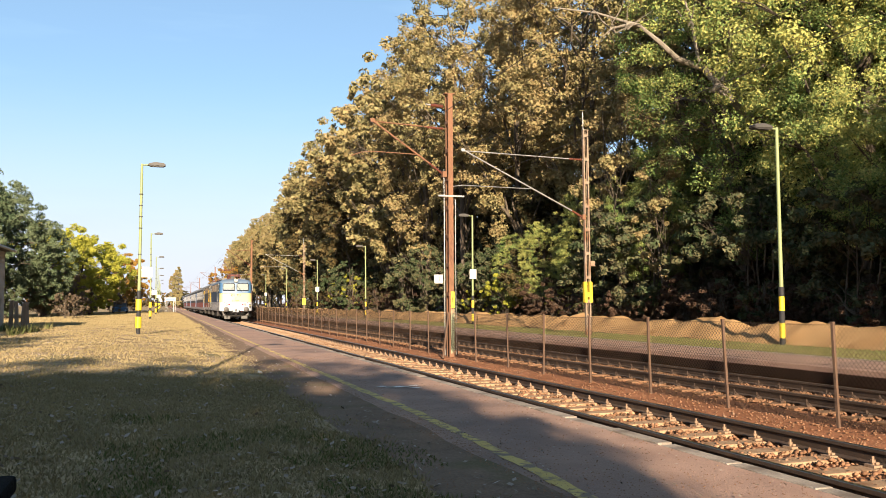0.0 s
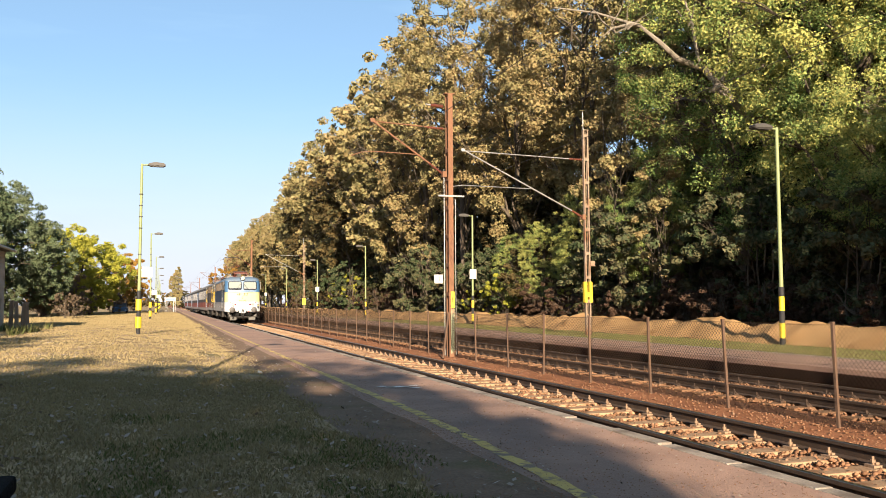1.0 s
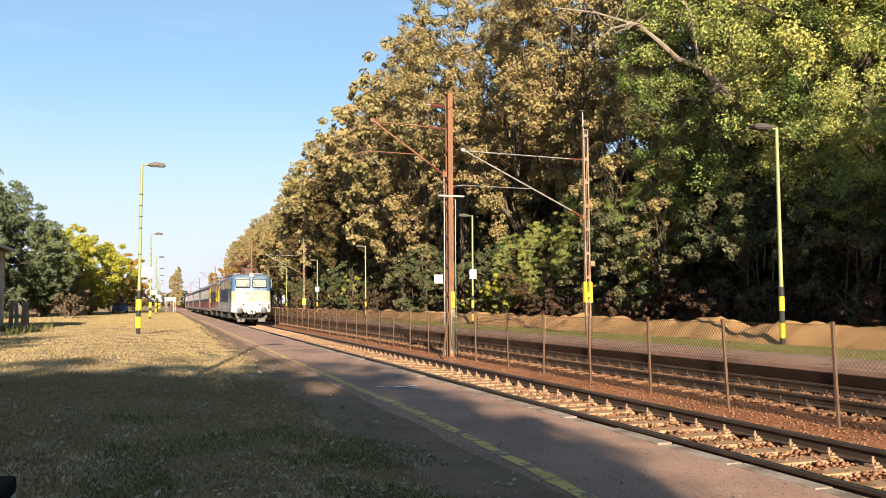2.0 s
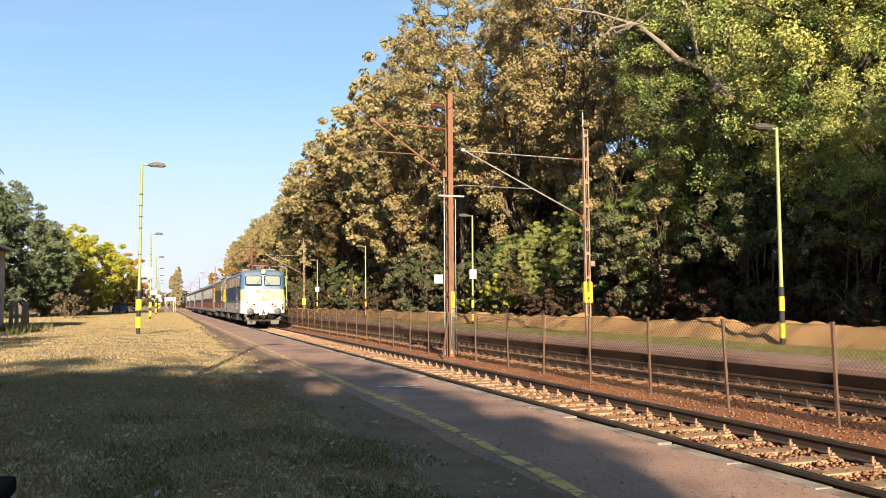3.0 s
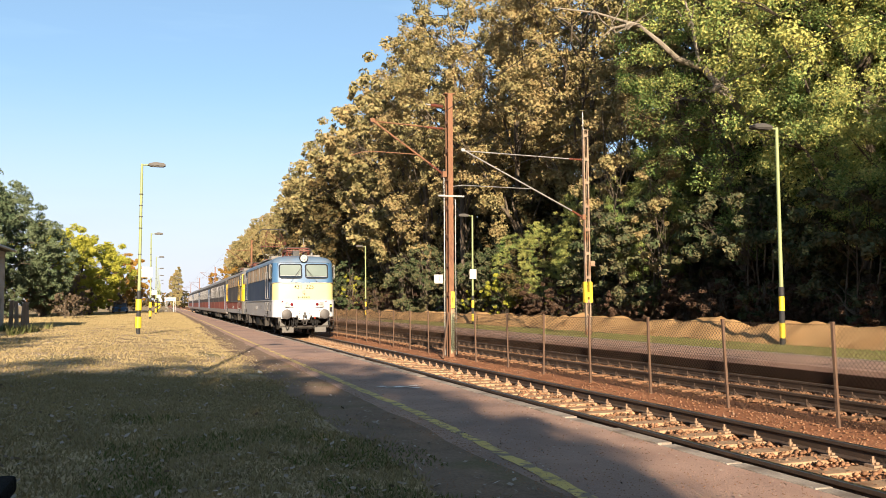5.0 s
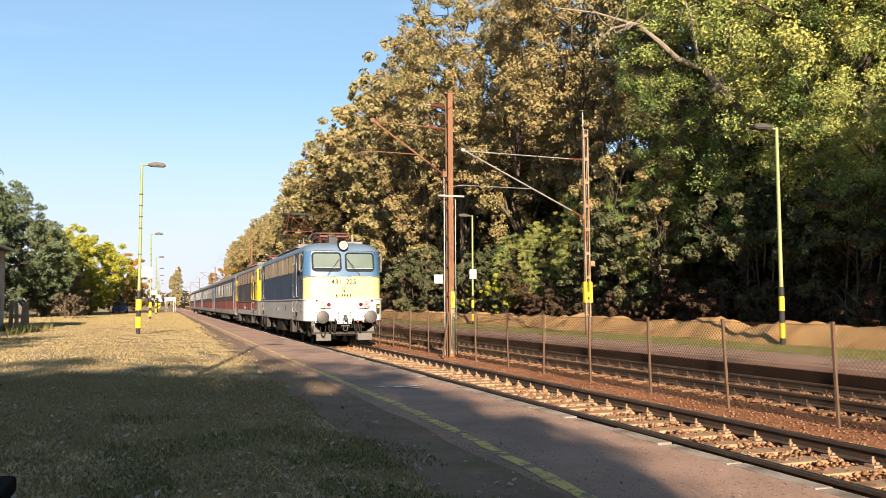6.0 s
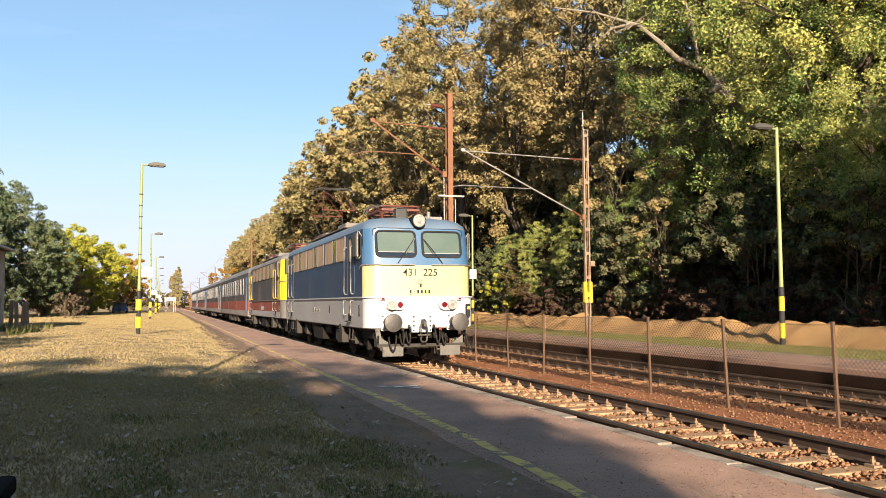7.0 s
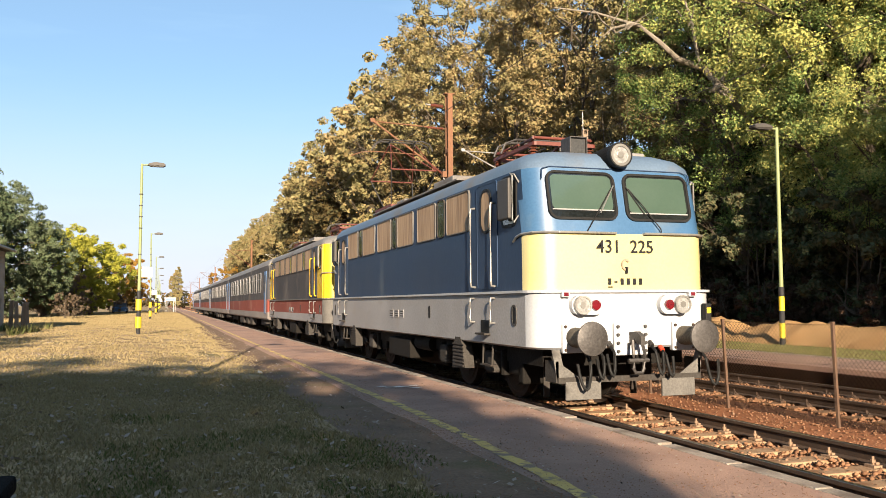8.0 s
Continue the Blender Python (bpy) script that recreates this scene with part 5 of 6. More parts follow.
def wheelset(parent, y, r, mat):
    """Axle with two wheels, centred on its axle so that it can turn."""
    ax = part("wheelset", rod(bmesh.new(), (-0.95, 0, 0), (0.95, 0, 0), 0.085, n=12), M["under"], parent)
    ax.location = (0, y, r)
    for s in (-1, 1):
        b = bmesh.new()
        rod(b, (s * 0.69, 0, 0), (s * 0.80, 0, 0), r * 0.985, n=28)
        rod(b, (s * 0.66, 0, 0), (s * 0.69, 0, 0), r * 1.04, n=28)
        rod(b, (s * 0.80, 0, 0), (s * 0.815, 0, 0), r * 0.86, r * 0.8, n=28)
        for k in range(6):
            a = k * math.pi / 3
            rod(b, (s * 0.80, 0.55 * r * math.cos(a), 0.55 * r * math.sin(a)), (s * 0.83, 0.55 * r * math.cos(a), 0.55 * r * math.sin(a)), 0.12 * r, n=8)
        part("wheel", b, mat, ax, "worn steel wheel")
    WHEELS.append((ax, y, r))


def side_panel(name, side, y0, y1, z0, z1, r, x, material, frame_mat, parent, depth=0.012, border=0.03):
    p = part(name, prism(bmesh.new(), round_rect(y0, y1, z0, z1, r, 3), "x", side * (x - 0.01), side * (x + depth)), material, parent)
    part("window_frame", ring(bmesh.new(), round_rect(y0 - border, y1 + border, z0 - border, z1 + border, r + border, 3), round_rect(y0, y1, z0, z1, r, 3), "x", side * (x - 0.01), side * (x + depth + 0.012)), frame_mat, p)
    return p


def pantograph(parent, y, z, up):
    """Pantograph with base frame on insulators; raised to the wire, or folded."""
    p = part("pantograph", ring(bmesh.new(), round_rect(-0.57, 0.57, y - 0.9, y + 0.9, 0.05, 2), round_rect(-0.49, 0.49, y - 0.82, y + 0.82, 0.02, 2), "z", z + 0.30, z + 0.36), M["panto_red"], parent, "red-painted pantograph")
    for s in (-1, 1):
        for q in (-0.75, 0.75):
            part("insulator", insulator(bmesh.new(), (s * 0.515, y + q, z - 0.02), (s * 0.515, y + q, z + 0.31), 0.085), M["insulator"], p, "brown ribbed insulator")

    def arm(p0, p1, r, m_=None):
        part("arm", rod(bmesh.new(), p0, p1, r, n=8), m_ or M["panto_red"], p)
    zt = up or z + 0.52
    for q in (-1, 1):
        if up:
            zk = z + 1.25
            for s in (-1, 1):
                arm((s * 0.42, y + q * 0.35, z + 0.36), (s * 0.62, y + q * 1.15, zk), 0.016, M["steel_dark"])
                arm((s * 0.62, y + q * 1.15, zk), (s * 0.36, y + q * 0.10, zt - 0.12), 0.013)
            arm((-0.62, y + q * 1.15, zk), (0.62, y + q * 1.15, zk), 0.02)
            arm((0.62, y + q * 1.15, zk), (-0.36, y + q * 0.10, zt - 0.12), 0.012)
        else:
            for s in (-1, 1):
                arm((s * 0.42, y + q * 0.3, z + 0.38), (s * 0.52, y + q * 0.8, z + 0.44), 0.03)
                arm((s * 0.52, y + q * 0.8, z + 0.44), (s * 0.38, y + q * 0.12, z + 0.49), 0.022)
            arm((-0.52, y + q * 0.8, z + 0.44), (0.52, y + q * 0.8, z + 0.44), 0.025)
    hd = bmesh.new()
    for q in (-0.16, 0.16):
        pipe(hd, [(-0.84, y + q, zt - 0.26), (-0.76, y + q, zt - 0.08), (-0.56, y + q, zt), (0.56, y + q, zt), (0.76, y + q, zt - 0.08), (0.84, y + q, zt - 0.26)], 0.02, 6)
    for x in (-0.36, 0.36):
        rod(hd, (x, y - 0.16, zt - 0.02), (x, y + 0.16, zt - 0.02), 0.02, n=6)
        rod(hd, (x, y, zt - 0.13), (x, y, zt - 0.02), 0.02, n=6)
    part("collector_head", hd, M["steel_dark"], p)
    return p


def locomotive(label, side_up, front_low, front_up, skirt_side, skirt_front, band, number, front_panto, rear_panto):
    L = 15.7
    lo = thing("locomotive", label, "locomotive")
    F, B = 0.62, L - 0.62
    rail_mat = M["bright_yellow"] if band else M["chrome"]
    # skirt: side, front
    sk, sf, sr, bd = bmesh.new(), bmesh.new(), bmesh.new(), bmesh.new()
    shell([(0.88, 1.40, F, B, 0.30), (0.91, 1.455, F - 0.04, B + 0.04, 0.32), (1.18, 1.46, F - 0.05, B + 0.05, 0.32), (1.56, 1.46, F - 0.05, B + 0.05, 0.32), (1.665, 1.46, F - 0.05, B + 0.05, 0.32)],
          [(lambda c: c.z > 0.89 and c.y < F + 0.26, sf), (lambda c: c.z > 0.89 and c.y > B - 0.26, sr), (lambda c: band and 1.15 < c.z, bd), (lambda c: True, sk)], cap_bottom=True)
    part("skirt", sk, skirt_side, lo, "grimy painted side skirt", smooth=True)
    for q in (sf, sr):
        part("end_skirt", q, skirt_front, lo, "painted buffer beam front", smooth=True)
    if band:
        part("band", bd, band, lo, "painted side band", smooth=True)
    else:
        bd.free()
    lg = bmesh.new()
    shell([(1.662, 1.44, F + 0.02, B - 0.02, 0.36), (1.664, 1.50, F - 0.10, B + 0.10, 0.36), (1.70, 1.50, F - 0.10, B + 0.10, 0.36), (1.702, 1.42, F + 0.02, B - 0.02, 0.36)], [(lambda c: True, lg)])
    part("ledge", lg, skirt_front, lo, "projecting ledge")
    # body sides and fronts
    up, fl, rl, fu, ru = (bmesh.new() for _ in range(5))
    shell([(1.70, 1.44, F + 0.02, B - 0.02, 0.38), (2.1, 1.44, F + 0.02, B - 0.02, 0.38), (2.50, 1.44, F + 0.03, B - 0.03, 0.38)], [(lambda c: c.y < F + 0.38, fl), (lambda c: c.y > B - 0.38, rl), (lambda c: True, up)])
    shell([(2.50, 1.44, F + 0.03, B - 0.03, 0.38), (3.0, 1.435, F + 0.135, B - 0.135, 0.38), (3.45, 1.42, F + 0.23, B - 0.23, 0.38)], [(lambda c: c.y < F + 0.5, fu), (lambda c: c.y > B - 0.5, ru), (lambda c: True, up)])
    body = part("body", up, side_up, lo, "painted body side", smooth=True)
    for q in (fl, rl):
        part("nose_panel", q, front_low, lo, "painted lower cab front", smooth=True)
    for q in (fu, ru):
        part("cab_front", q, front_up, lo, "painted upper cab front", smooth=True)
    r1, r2 = bmesh.new(), bmesh.new()
    shell([(3.45, 1.42, F + 0.23, B - 0.23, 0.38), (3.55, 1.395, F + 0.26, B - 0.26, 0.40), (3.66, 1.30, F + 0.36, B - 0.36, 0.42), (3.74, 1.13, F + 0.53, B - 0.53, 0.45), (3.80, 0.80, F + 0.85, B - 0.85, 0.45), (3.83, 0.40, F + 1.25, B - 1.25, 0.35)],
          [(lambda c: c.z < 3.70 or c.y < 2.2 or c.y > L - 2.2, r1), (lambda c: True, r2)], cap_top=True)
    part("roof_edge", r1, M["roof_blue"] if front_up is M["blue"] else M["roof_grey"], lo, "curved painted roof edge", smooth=True)
    roof = part("roof", r2, M["roof_grey"], lo, "sooty grey roof", smooth=True)
    for e in (0, 1):
        def E(m):
            """Second cab: the first turned half round."""
            return m if e == 0 else Matrix.Translation((0, L, 0)) @ Matrix.Rotation(math.pi, 4, "Z") @ m
        rake = E(pose(0, F + 0.03, 2.50, -12.2, 0, 0))
        for s in (-1, 1):
            x0, x1 = (0.10, 1.13) if s > 0 else (-1.13, -0.10)
            o = part("windscreen", prism(bmesh.new(), round_rect(x0, x1, 0.23, 0.89, 0.11, 5), "y", -0.014, 0.02), M["dark_glass"], lo, "windscreen with green blind drawn")
            o.matrix_basis = rake
            part("blind", prism(bmesh.new(), round_rect(x0 + 0.03, x1 - 0.03, 0.34 if s < 0 else 0.31, 0.865, 0.08, 5), "y", -0.021, -0.015), M["blind"], o, "green roller blind behind glass")
            part("blind_rod", box(bmesh.new(), x0 + 0.03, x1 - 0.03, -0.026, -0.02, (0.335 if s < 0 else 0.305), (0.352 if s < 0 else 0.322)), M["skirt_grey"], o)
            part("rubber_seal", ring(bmesh.new(), round_rect(x0 - 0.035, x1 + 0.035, 0.195, 0.925, 0.145, 5), round_rect(x0, x1, 0.23, 0.89, 0.11, 5), "y", -0.03, 0.02), M["rubber"], o)
            wp = part("wiper", pipe(bmesh.new(), [(s * 0.60, -0.03, 0.03), (s * 0.58, -0.06, 0.07), (s * 0.33, -0.06, 0.42), (s * 0.14, -0.035, 0.68)], 0.009, 6), M["rubber"], lo)
            wp.matrix_basis = rake
            part("blade", rod(bmesh.new(), (s * 0.36, -0.035, 0.30), (s * 0.10, -0.035, 0.72), 0.010, n=5), M["chrome"] if s < 0 else M["rubber"], wp)
            # white drip rail
            xa, xb = (0.30, 1.06) if s > 0 else (-1.06, -0.15)
            part("drip_rail", box(bmesh.new(), xa, xb, F - 0.03, F + 0.05, 2.495, 2.525, 0.005), M["chrome"], lo).matrix_basis = E(Matrix())
            b = bmesh.new()
            pipe(b, [(s * 1.06, F - 0.01, 2.51), (s * 1.25, F + 0.04, 2.51), (s * 1.39, F + 0.15, 2.51), (s * 1.46, F + 0.38, 2.50), (s * 1.46, F + 0.55, 2.47), (s * 1.455, F + 0.68, 2.41)], 0.018, 6)
            part("drip_rail", b, M["chrome"], lo).matrix_basis = E(Matrix())
            # lamp pairs
            hs = part("lamp_housing", prism(bmesh.new(), round_rect(s * 0.70 - 0.25, s * 0.70 + 0.25, 1.355, 1.625, 0.13, 6), "y", F - 0.15, F), skirt_front, lo)
            hs.matrix_basis = E(Matrix())
            part("headlight", rod(bmesh.new(), (s * 0.80, F - 0.20, 1.49), (s * 0.80, F - 0.12, 1.49), 0.115, n=20), M["clear_lens"], hs, "clear glass headlight")
            part("bezel", ring(bmesh.new(), [(s * 0.80 + 0.13 * math.cos(a), 1.49 + 0.13 * math.sin(a)) for a in np.linspace(0, 2 * math.pi, 21)[:-1]], [(s * 0.80 + 0.105 * math.cos(a), 1.49 + 0.105 * math.sin(a)) for a in np.linspace(0, 2 * math.pi, 21)[:-1]], "y", F - 0.215, F - 0.12), M["galv"], hs)
            part("reflector_bowl", rod(bmesh.new(), (s * 0.80, F - 0.206, 1.49), (s * 0.80, F - 0.199, 1.49), 0.045, n=16), M["chrome"], hs)
            part("tail_light", rod(bmesh.new(), (s * 0.59, F - 0.19, 1.49), (s * 0.59, F - 0.12, 1.49), 0.07, 0.075, n=18), M["red_lens"], hs, "red glass tail light")
            part("marker", box(bmesh.new(), s * 1.02 - 0.06, s * 1.02 + 0.06, F - 0.125, F - 0.05, 1.60, 1.68, 0.01), skirt_front, lo).matrix_basis = E(Matrix())
            part("reflector", box(bmesh.new(), s * 1.02 - 0.035, s * 1.02 + 0.035, F - 0.132, F - 0.125, 1.615, 1.665), M["red_lens"], lo, "small red reflector").matrix_basis = E(Matrix())
            # buffers
            bf = part("buffer", box(bmesh.new(), s * 0.875 - 0.19, s * 0.875 + 0.19, F - 0.09, F, 0.83, 1.24, 0.015), skirt_front, lo, "buffer with greasy round head")
            bf.matrix_basis = E(Matrix())
            part("sleeve", rod(rod(bmesh.new(), (s * 0.875, 0.18, 1.045), (s * 0.875, F - 0.05, 1.045), 0.125, 0.14, 20), (s * 0.875, 0.05, 1.045), (s * 0.875, 0.2, 1.045), 0.085, n=18), M["buffer_tan"], bf, smooth=True)
            d = bmesh.new()
            prof = [(0.0, 0.0), (0.11, 0.004), (0.185, 0.018), (0.225, 0.03), (0.23, 0.045), (0.22, 0.065), (0.09, 0.075)]
            rg = [[d.verts.new((s * 0.875 + r_ * math.cos(2 * math.pi * k / 28), yy, 1.045 + r_ * math.sin(2 * math.pi * k / 28))) for k in range(28)] for r_, yy in prof[1:]]
            for a_, b_ in zip(rg, rg[1:]):
                for k in range(28):
                    d.faces.new((a_[k], a_[(k + 1) % 28], b_[(k + 1) % 28], b_[k]))
            d.faces.new(rg[0])
            d.faces.new(rg[-1][::-1])
            part("buffer_head", d, M["steel_dark"], bf, "greasy dark steel disc", smooth=True)
            for q in (-0.15, 0.15):
                for w_ in (-0.16, 0.16):
                    part("bolt", rod(bmesh.new(), (s * 0.875 + q, F - 0.12, 1.035 + w_), (s * 0.875 + q, F - 0.08, 1.035 + w_), 0.02, n=6), M["rust"], bf)
            # snow plough
            pl = part("plough_plate", box(bmesh.new(), s * 0.76 - 0.27, s * 0.76 + 0.27, 0.52, 0.56, 0.19, 0.44, 0.008), M["plough_grey"], lo, "dusty grey plough plate")
            pl.matrix_basis = E(Matrix())
            b = prism(bmesh.new(), [(s * 1.22, 0.88), (s * 1.10, 0.88), (s * 1.05, 0.66), (s * 0.80, 0.49), (s * 0.80, 0.46), (s * 1.14, 0.46)], "y", 0.56, 0.58)
            part("plough_bracket", b, M["plough_grey"], lo).matrix_basis = E(Matrix())
            b = box(bmesh.new(), s * 1.12, s * 1.16, 0.56, 0.9, 0.43, 0.72)
            part("plough_stay", b, M["under_grey"], lo).matrix_basis = E(Matrix())
            # hoses
            for x, zt, dep, sp_, mt in ((0.33, 0.93, 0.40, 0.10, "rubber"), (0.50, 0.86, 0.36, 0.09, "rubber"), (1.16 if s > 0 else 0.70, 0.82, 0.46, 0.17, "rubber")):
                pts = [(s * x, F - 0.06, zt)] + [(s * x + sp_ * s * (1 - math.cos(t)) * 0.6, F - 0.18 - 0.08 * math.sin(t), zt - dep * math.sin(t) - 0.02) for t in np.linspace(0.2, 2.9, 9)]
                part("brake_hose", pipe(bmesh.new(), pts, 0.022, 7), M[mt], lo, "black rubber brake hose").matrix_basis = E(Matrix())
                part("cock", rod(bmesh.new(), (s * x, F - 0.11, zt - 0.02), (s * x, F - 0.04, zt + 0.03), 0.034, n=10), M["cock_red"] if (s > 0 and x == 0.50) else M["steel_dark"], lo, "brake pipe cock").matrix_basis = E(Matrix())
            # cab side: door, rails, mirror, window
            if band:
                prof_ = [(s * a_, b_) for a_, b_ in ((1.41, 1.705), (1.444, 1.705), (1.444, 2.5), (1.439, 3.0), (1.424, 3.44), (1.40, 3.44))]
                part("cab_side", prism(bmesh.new(), prof_, "y", 0.99, 1.88), M["bright_yellow"], lo, "bright yellow cab side").matrix_basis = E(Matrix())
            dy = 2.35
            dr = part("cab_door", ring(bmesh.new(), round_rect(1.92, 2.80, 1.74, 3.42, 0.09, 4), round_rect(1.95, 2.77, 1.77, 3.39, 0.07, 4), "x", s * 1.425, s * 1.452), M["blue_shaded"], lo, "narrow cab door with tall window")
            dr.matrix_basis = E(Matrix())
            part("door_panel", prism(bmesh.new(), round_rect(1.95, 2.77, 1.77, 3.39, 0.07, 4), "x", s * 1.41, s * 1.447), side_up if side_up is not M["blue"] else M["blue_shaded"], dr)
            part("door_window", prism(bmesh.new(), round_rect(2.18, 2.56, 2.66, 3.28, 0.15, 5), "x", s * 1.44, s * 1.458), M["louvre"], dr, "dusty reflecting door glass")
            part("window_seal", ring(bmesh.new(), round_rect(2.14, 2.60, 2.62, 3.32, 0.19, 5), round_rect(2.18, 2.56, 2.66, 3.28, 0.15, 5), "x", s * 1.44, s * 1.466), M["rubber"], dr)
            for yy in (2.02, 2.90):
                part("handrail", pipe(bmesh.new(), [(s * 1.44, yy, 1.78), (s * 1.51, yy, 1.79), (s * 1.52, yy, 1.86), (s * 1.52, yy, 3.0), (s * 1.51, yy, 3.06), (s * 1.44, yy, 3.07)], 0.019, 8), rail_mat, lo, "painted metal handrail" if band else "pale metal handrail").matrix_basis = E(Matrix())
                part("handrail", pipe(bmesh.new(), [(s * 1.46, yy, 1.22), (s * 1.53, yy, 1.22), (s * 1.535, yy, 1.28), (s * 1.535, yy, 1.55), (s * 1.53, yy, 1.6), (s * 1.46, yy, 1.6)], 0.017, 8), M["chrome"], lo, "pale metal handrail").matrix_basis = E(Matrix())
            part("step_recess", box(bmesh.new(), s * 1.45, s * 1.468, 2.25, 2.60, 1.05, 1.26, 0.006), M["rubber"], lo).matrix_basis = E(Matrix())
            part("step_plate", box(bmesh.new(), s * 1.44, s * 1.56, 2.22, 2.63, 1.03, 1.06), M["under_grey"], lo).matrix_basis = E(Matrix())
            b = bmesh.new()
            for yy in (2.25, 2.65):
                rod(b, (s * 1.40, yy, 0.90), (s * 1.42, yy, 0.54), 0.016, n=6)
            for zz in (0.56,):
                box(b, s * 1.34, s * 1.46, 2.22, 2.68, zz - 0.012, zz + 0.012)
            part("step_ladder", b, M["under_grey"], lo, "dusty steel step ladder").matrix_basis = E(Matrix())
            w_ = part("cab_window", prism(bmesh.new(), round_rect(1.22, 1.72, 2.68, 3.36, 0.08, 4), "x", s * 1.41, s * 1.448), M["dark_glass"], lo)
            w_.matrix_basis = E(Matrix())
            part("window_seal", ring(bmesh.new(), round_rect(1.18, 1.76, 2.64, 3.40, 0.12, 4), round_rect(1.22, 1.72, 2.68, 3.36, 0.08, 4), "x", s * 1.41, s * 1.456), M["rubber"], w_)
            mi = part("mirror", box(bmesh.new(), s * 1.49, s * 1.57, 1.20, 1.62, 2.74, 3.34, 0.02), M["grey_metal"], lo, "grey rear-view mirror housing")
            mi.matrix_basis = E(Matrix())
            part("mirror_bracket", pipe(bmesh.new(), [(s * 1.42, 1.14, 3.26), (s * 1.50, 1.14, 3.38), (s * 1.53, 1.22, 3.40), (s * 1.53, 1.14, 3.36), (s * 1.53, 1.14, 2.72), (s * 1.50, 1.16, 2.68), (s * 1.42, 1.14, 2.80)], 0.012, 6), M["galv"], mi)
            sh_ = part("sight_hole", prism(bmesh.new(), round_rect(1.21, 1.33, 1.22, 1.47, 0.059, 5), "x", s * 1.45, s * 1.466), M["rubber"], lo, "dark oval jacking hole")
            sh_.matrix_basis = E(Matrix())
            part("rim", ring(bmesh.new(), round_rect(1.18, 1.36, 1.19, 1.50, 0.089, 5), round_rect(1.21, 1.33, 1.22, 1.47, 0.059, 5), "x", s * 1.45, s * 1.472), M["steel_dark"], sh_)
            sbx = part("sandbox", prism(bmesh.new(), [(3.38, 0.44), (4.02, 0.42), (3.95, 0.80), (3.85, 0.95), (3.60, 0.95), (3.50, 0.80)], "x", s * 1.28, s * 1.46), M["under_grey"], lo, "ribbed dusty grey sandbox")
            sbx.matrix_basis = E(Matrix())
            for k in range(7):
                part("rib", box(bmesh.new(), s * 1.45, s * 1.475, 3.44, 3.96, 0.46 + 0.06 * k, 0.482 + 0.06 * k), M["under_grey"], sbx)
        part("lamp_bar", box(bmesh.new(), -1.14, 1.14, 0.53, 0.62, 0.42, 0.50), M["under_grey"], lo).matrix_basis = E(Matrix())
        # top headlamp
        hl = part("top_headlamp", rod(bmesh.new(), (0, F + 0.10, 3.66), (0, F + 0.75, 3.66), 0.185, 0.16, 24), M["under"], lo, "round headlamp on the roof edge")
        hl.matrix_basis = E(Matrix())
        n24 = np.linspace(0, 2 * math.pi, 25)[:-1]
        for r0_, r1_, ya, mt_ in ((0.185, 0.165, 0.07, "rubber"), (0.163, 0.125, 0.075, "chrome")):
            part("bezel", ring(bmesh.new(), [(r0_ * math.cos(a), 3.66 + r0_ * math.sin(a)) for a in n24], [(r1_ * math.cos(a), 3.66 + r1_ * math.sin(a)) for a in n24], "y", F + ya, F + 0.16), M[mt_], hl)
        part("lens", rod(bmesh.new(), (0, F + 0.09, 3.66), (0, F + 0.12, 3.66), 0.125, n=24), M["clear_lens"], hl, "clear lamp glass")
        part("lamp_core", rod(bmesh.new(), (0, F + 0.078, 3.66), (0, F + 0.09, 3.66), 0.05, n=16), M["chrome"], hl)
        # coupling
        cp = part("coupling", box(bmesh.new(), -0.27, 0.27, F - 0.10, F - 0.05, 0.78, 1.24, 0.02), skirt_front, lo, "screw coupling on a bolted plate")
        cp.matrix_basis = E(Matrix())
        for s in (-1, 1):
            for k in range(4):
                part("bolt", rod(bmesh.new(), (s * 0.22, F - 0.14, 0.84 + 0.115 * k), (s * 0.22, F - 0.09, 0.84 + 0.115 * k), 0.022, n=6), M["steel_dark"], cp)
        part("hook", prism(bmesh.new(), [(F - 0.05, 0.95), (F - 0.05, 1.10), (F - 0.28, 1.12), (F - 0.40, 1.06), (F - 0.40, 0.94), (F - 0.30, 0.94), (F - 0.24, 1.02), (F - 0.18, 0.95)], "x", -0.035, 0.035), M["steel_dark"], cp)
        b = bmesh.new()
        for s in (-1, 1):
            pipe(b, [(s * 0.07, F - 0.25, 1.0), (s * 0.09, F - 0.30, 0.8), (s * 0.075, F - 0.28, 0.62)], 0.024, 6)
        pipe(b, [(-0.09, F - 0.28, 0.62), (-0.05, F - 0.28, 0.55), (0.05, F - 0.28, 0.55), (0.09, F - 0.28, 0.62)], 0.026, 6)
        rod(b, (-0.16, F - 0.28, 0.72), (0.16, F - 0.28, 0.72), 0.028, n=8)
        part("shackle", b, M["steel_dark"], cp)
        # visor groove over the windows
        v_ = part("visor_groove", pipe(bmesh.new(), [(-1.22, -0.012, 0.80), (-1.20, -0.012, 0.95), (-1.08, -0.012, 0.985), (1.08, -0.012, 0.985), (1.20, -0.012, 0.95), (1.22, -0.012, 0.80)], 0.010, 5), M["blue_shaded"], lo)
        v_.matrix_basis = rake
        if number and e == 0:
            tl_ = part("tail_lamp", box(bmesh.new(), 1.20, 1.30, F - 0.17, F - 0.06, 1.17, 1.50, 0.015), M["rubber"], lo, "black clip-on tail lamp")
            part("tail_lamp_band", box(bmesh.new(), 1.215, 1.285, F - 0.176, F - 0.16, 1.36, 1.44), M["yellow"], tl_)
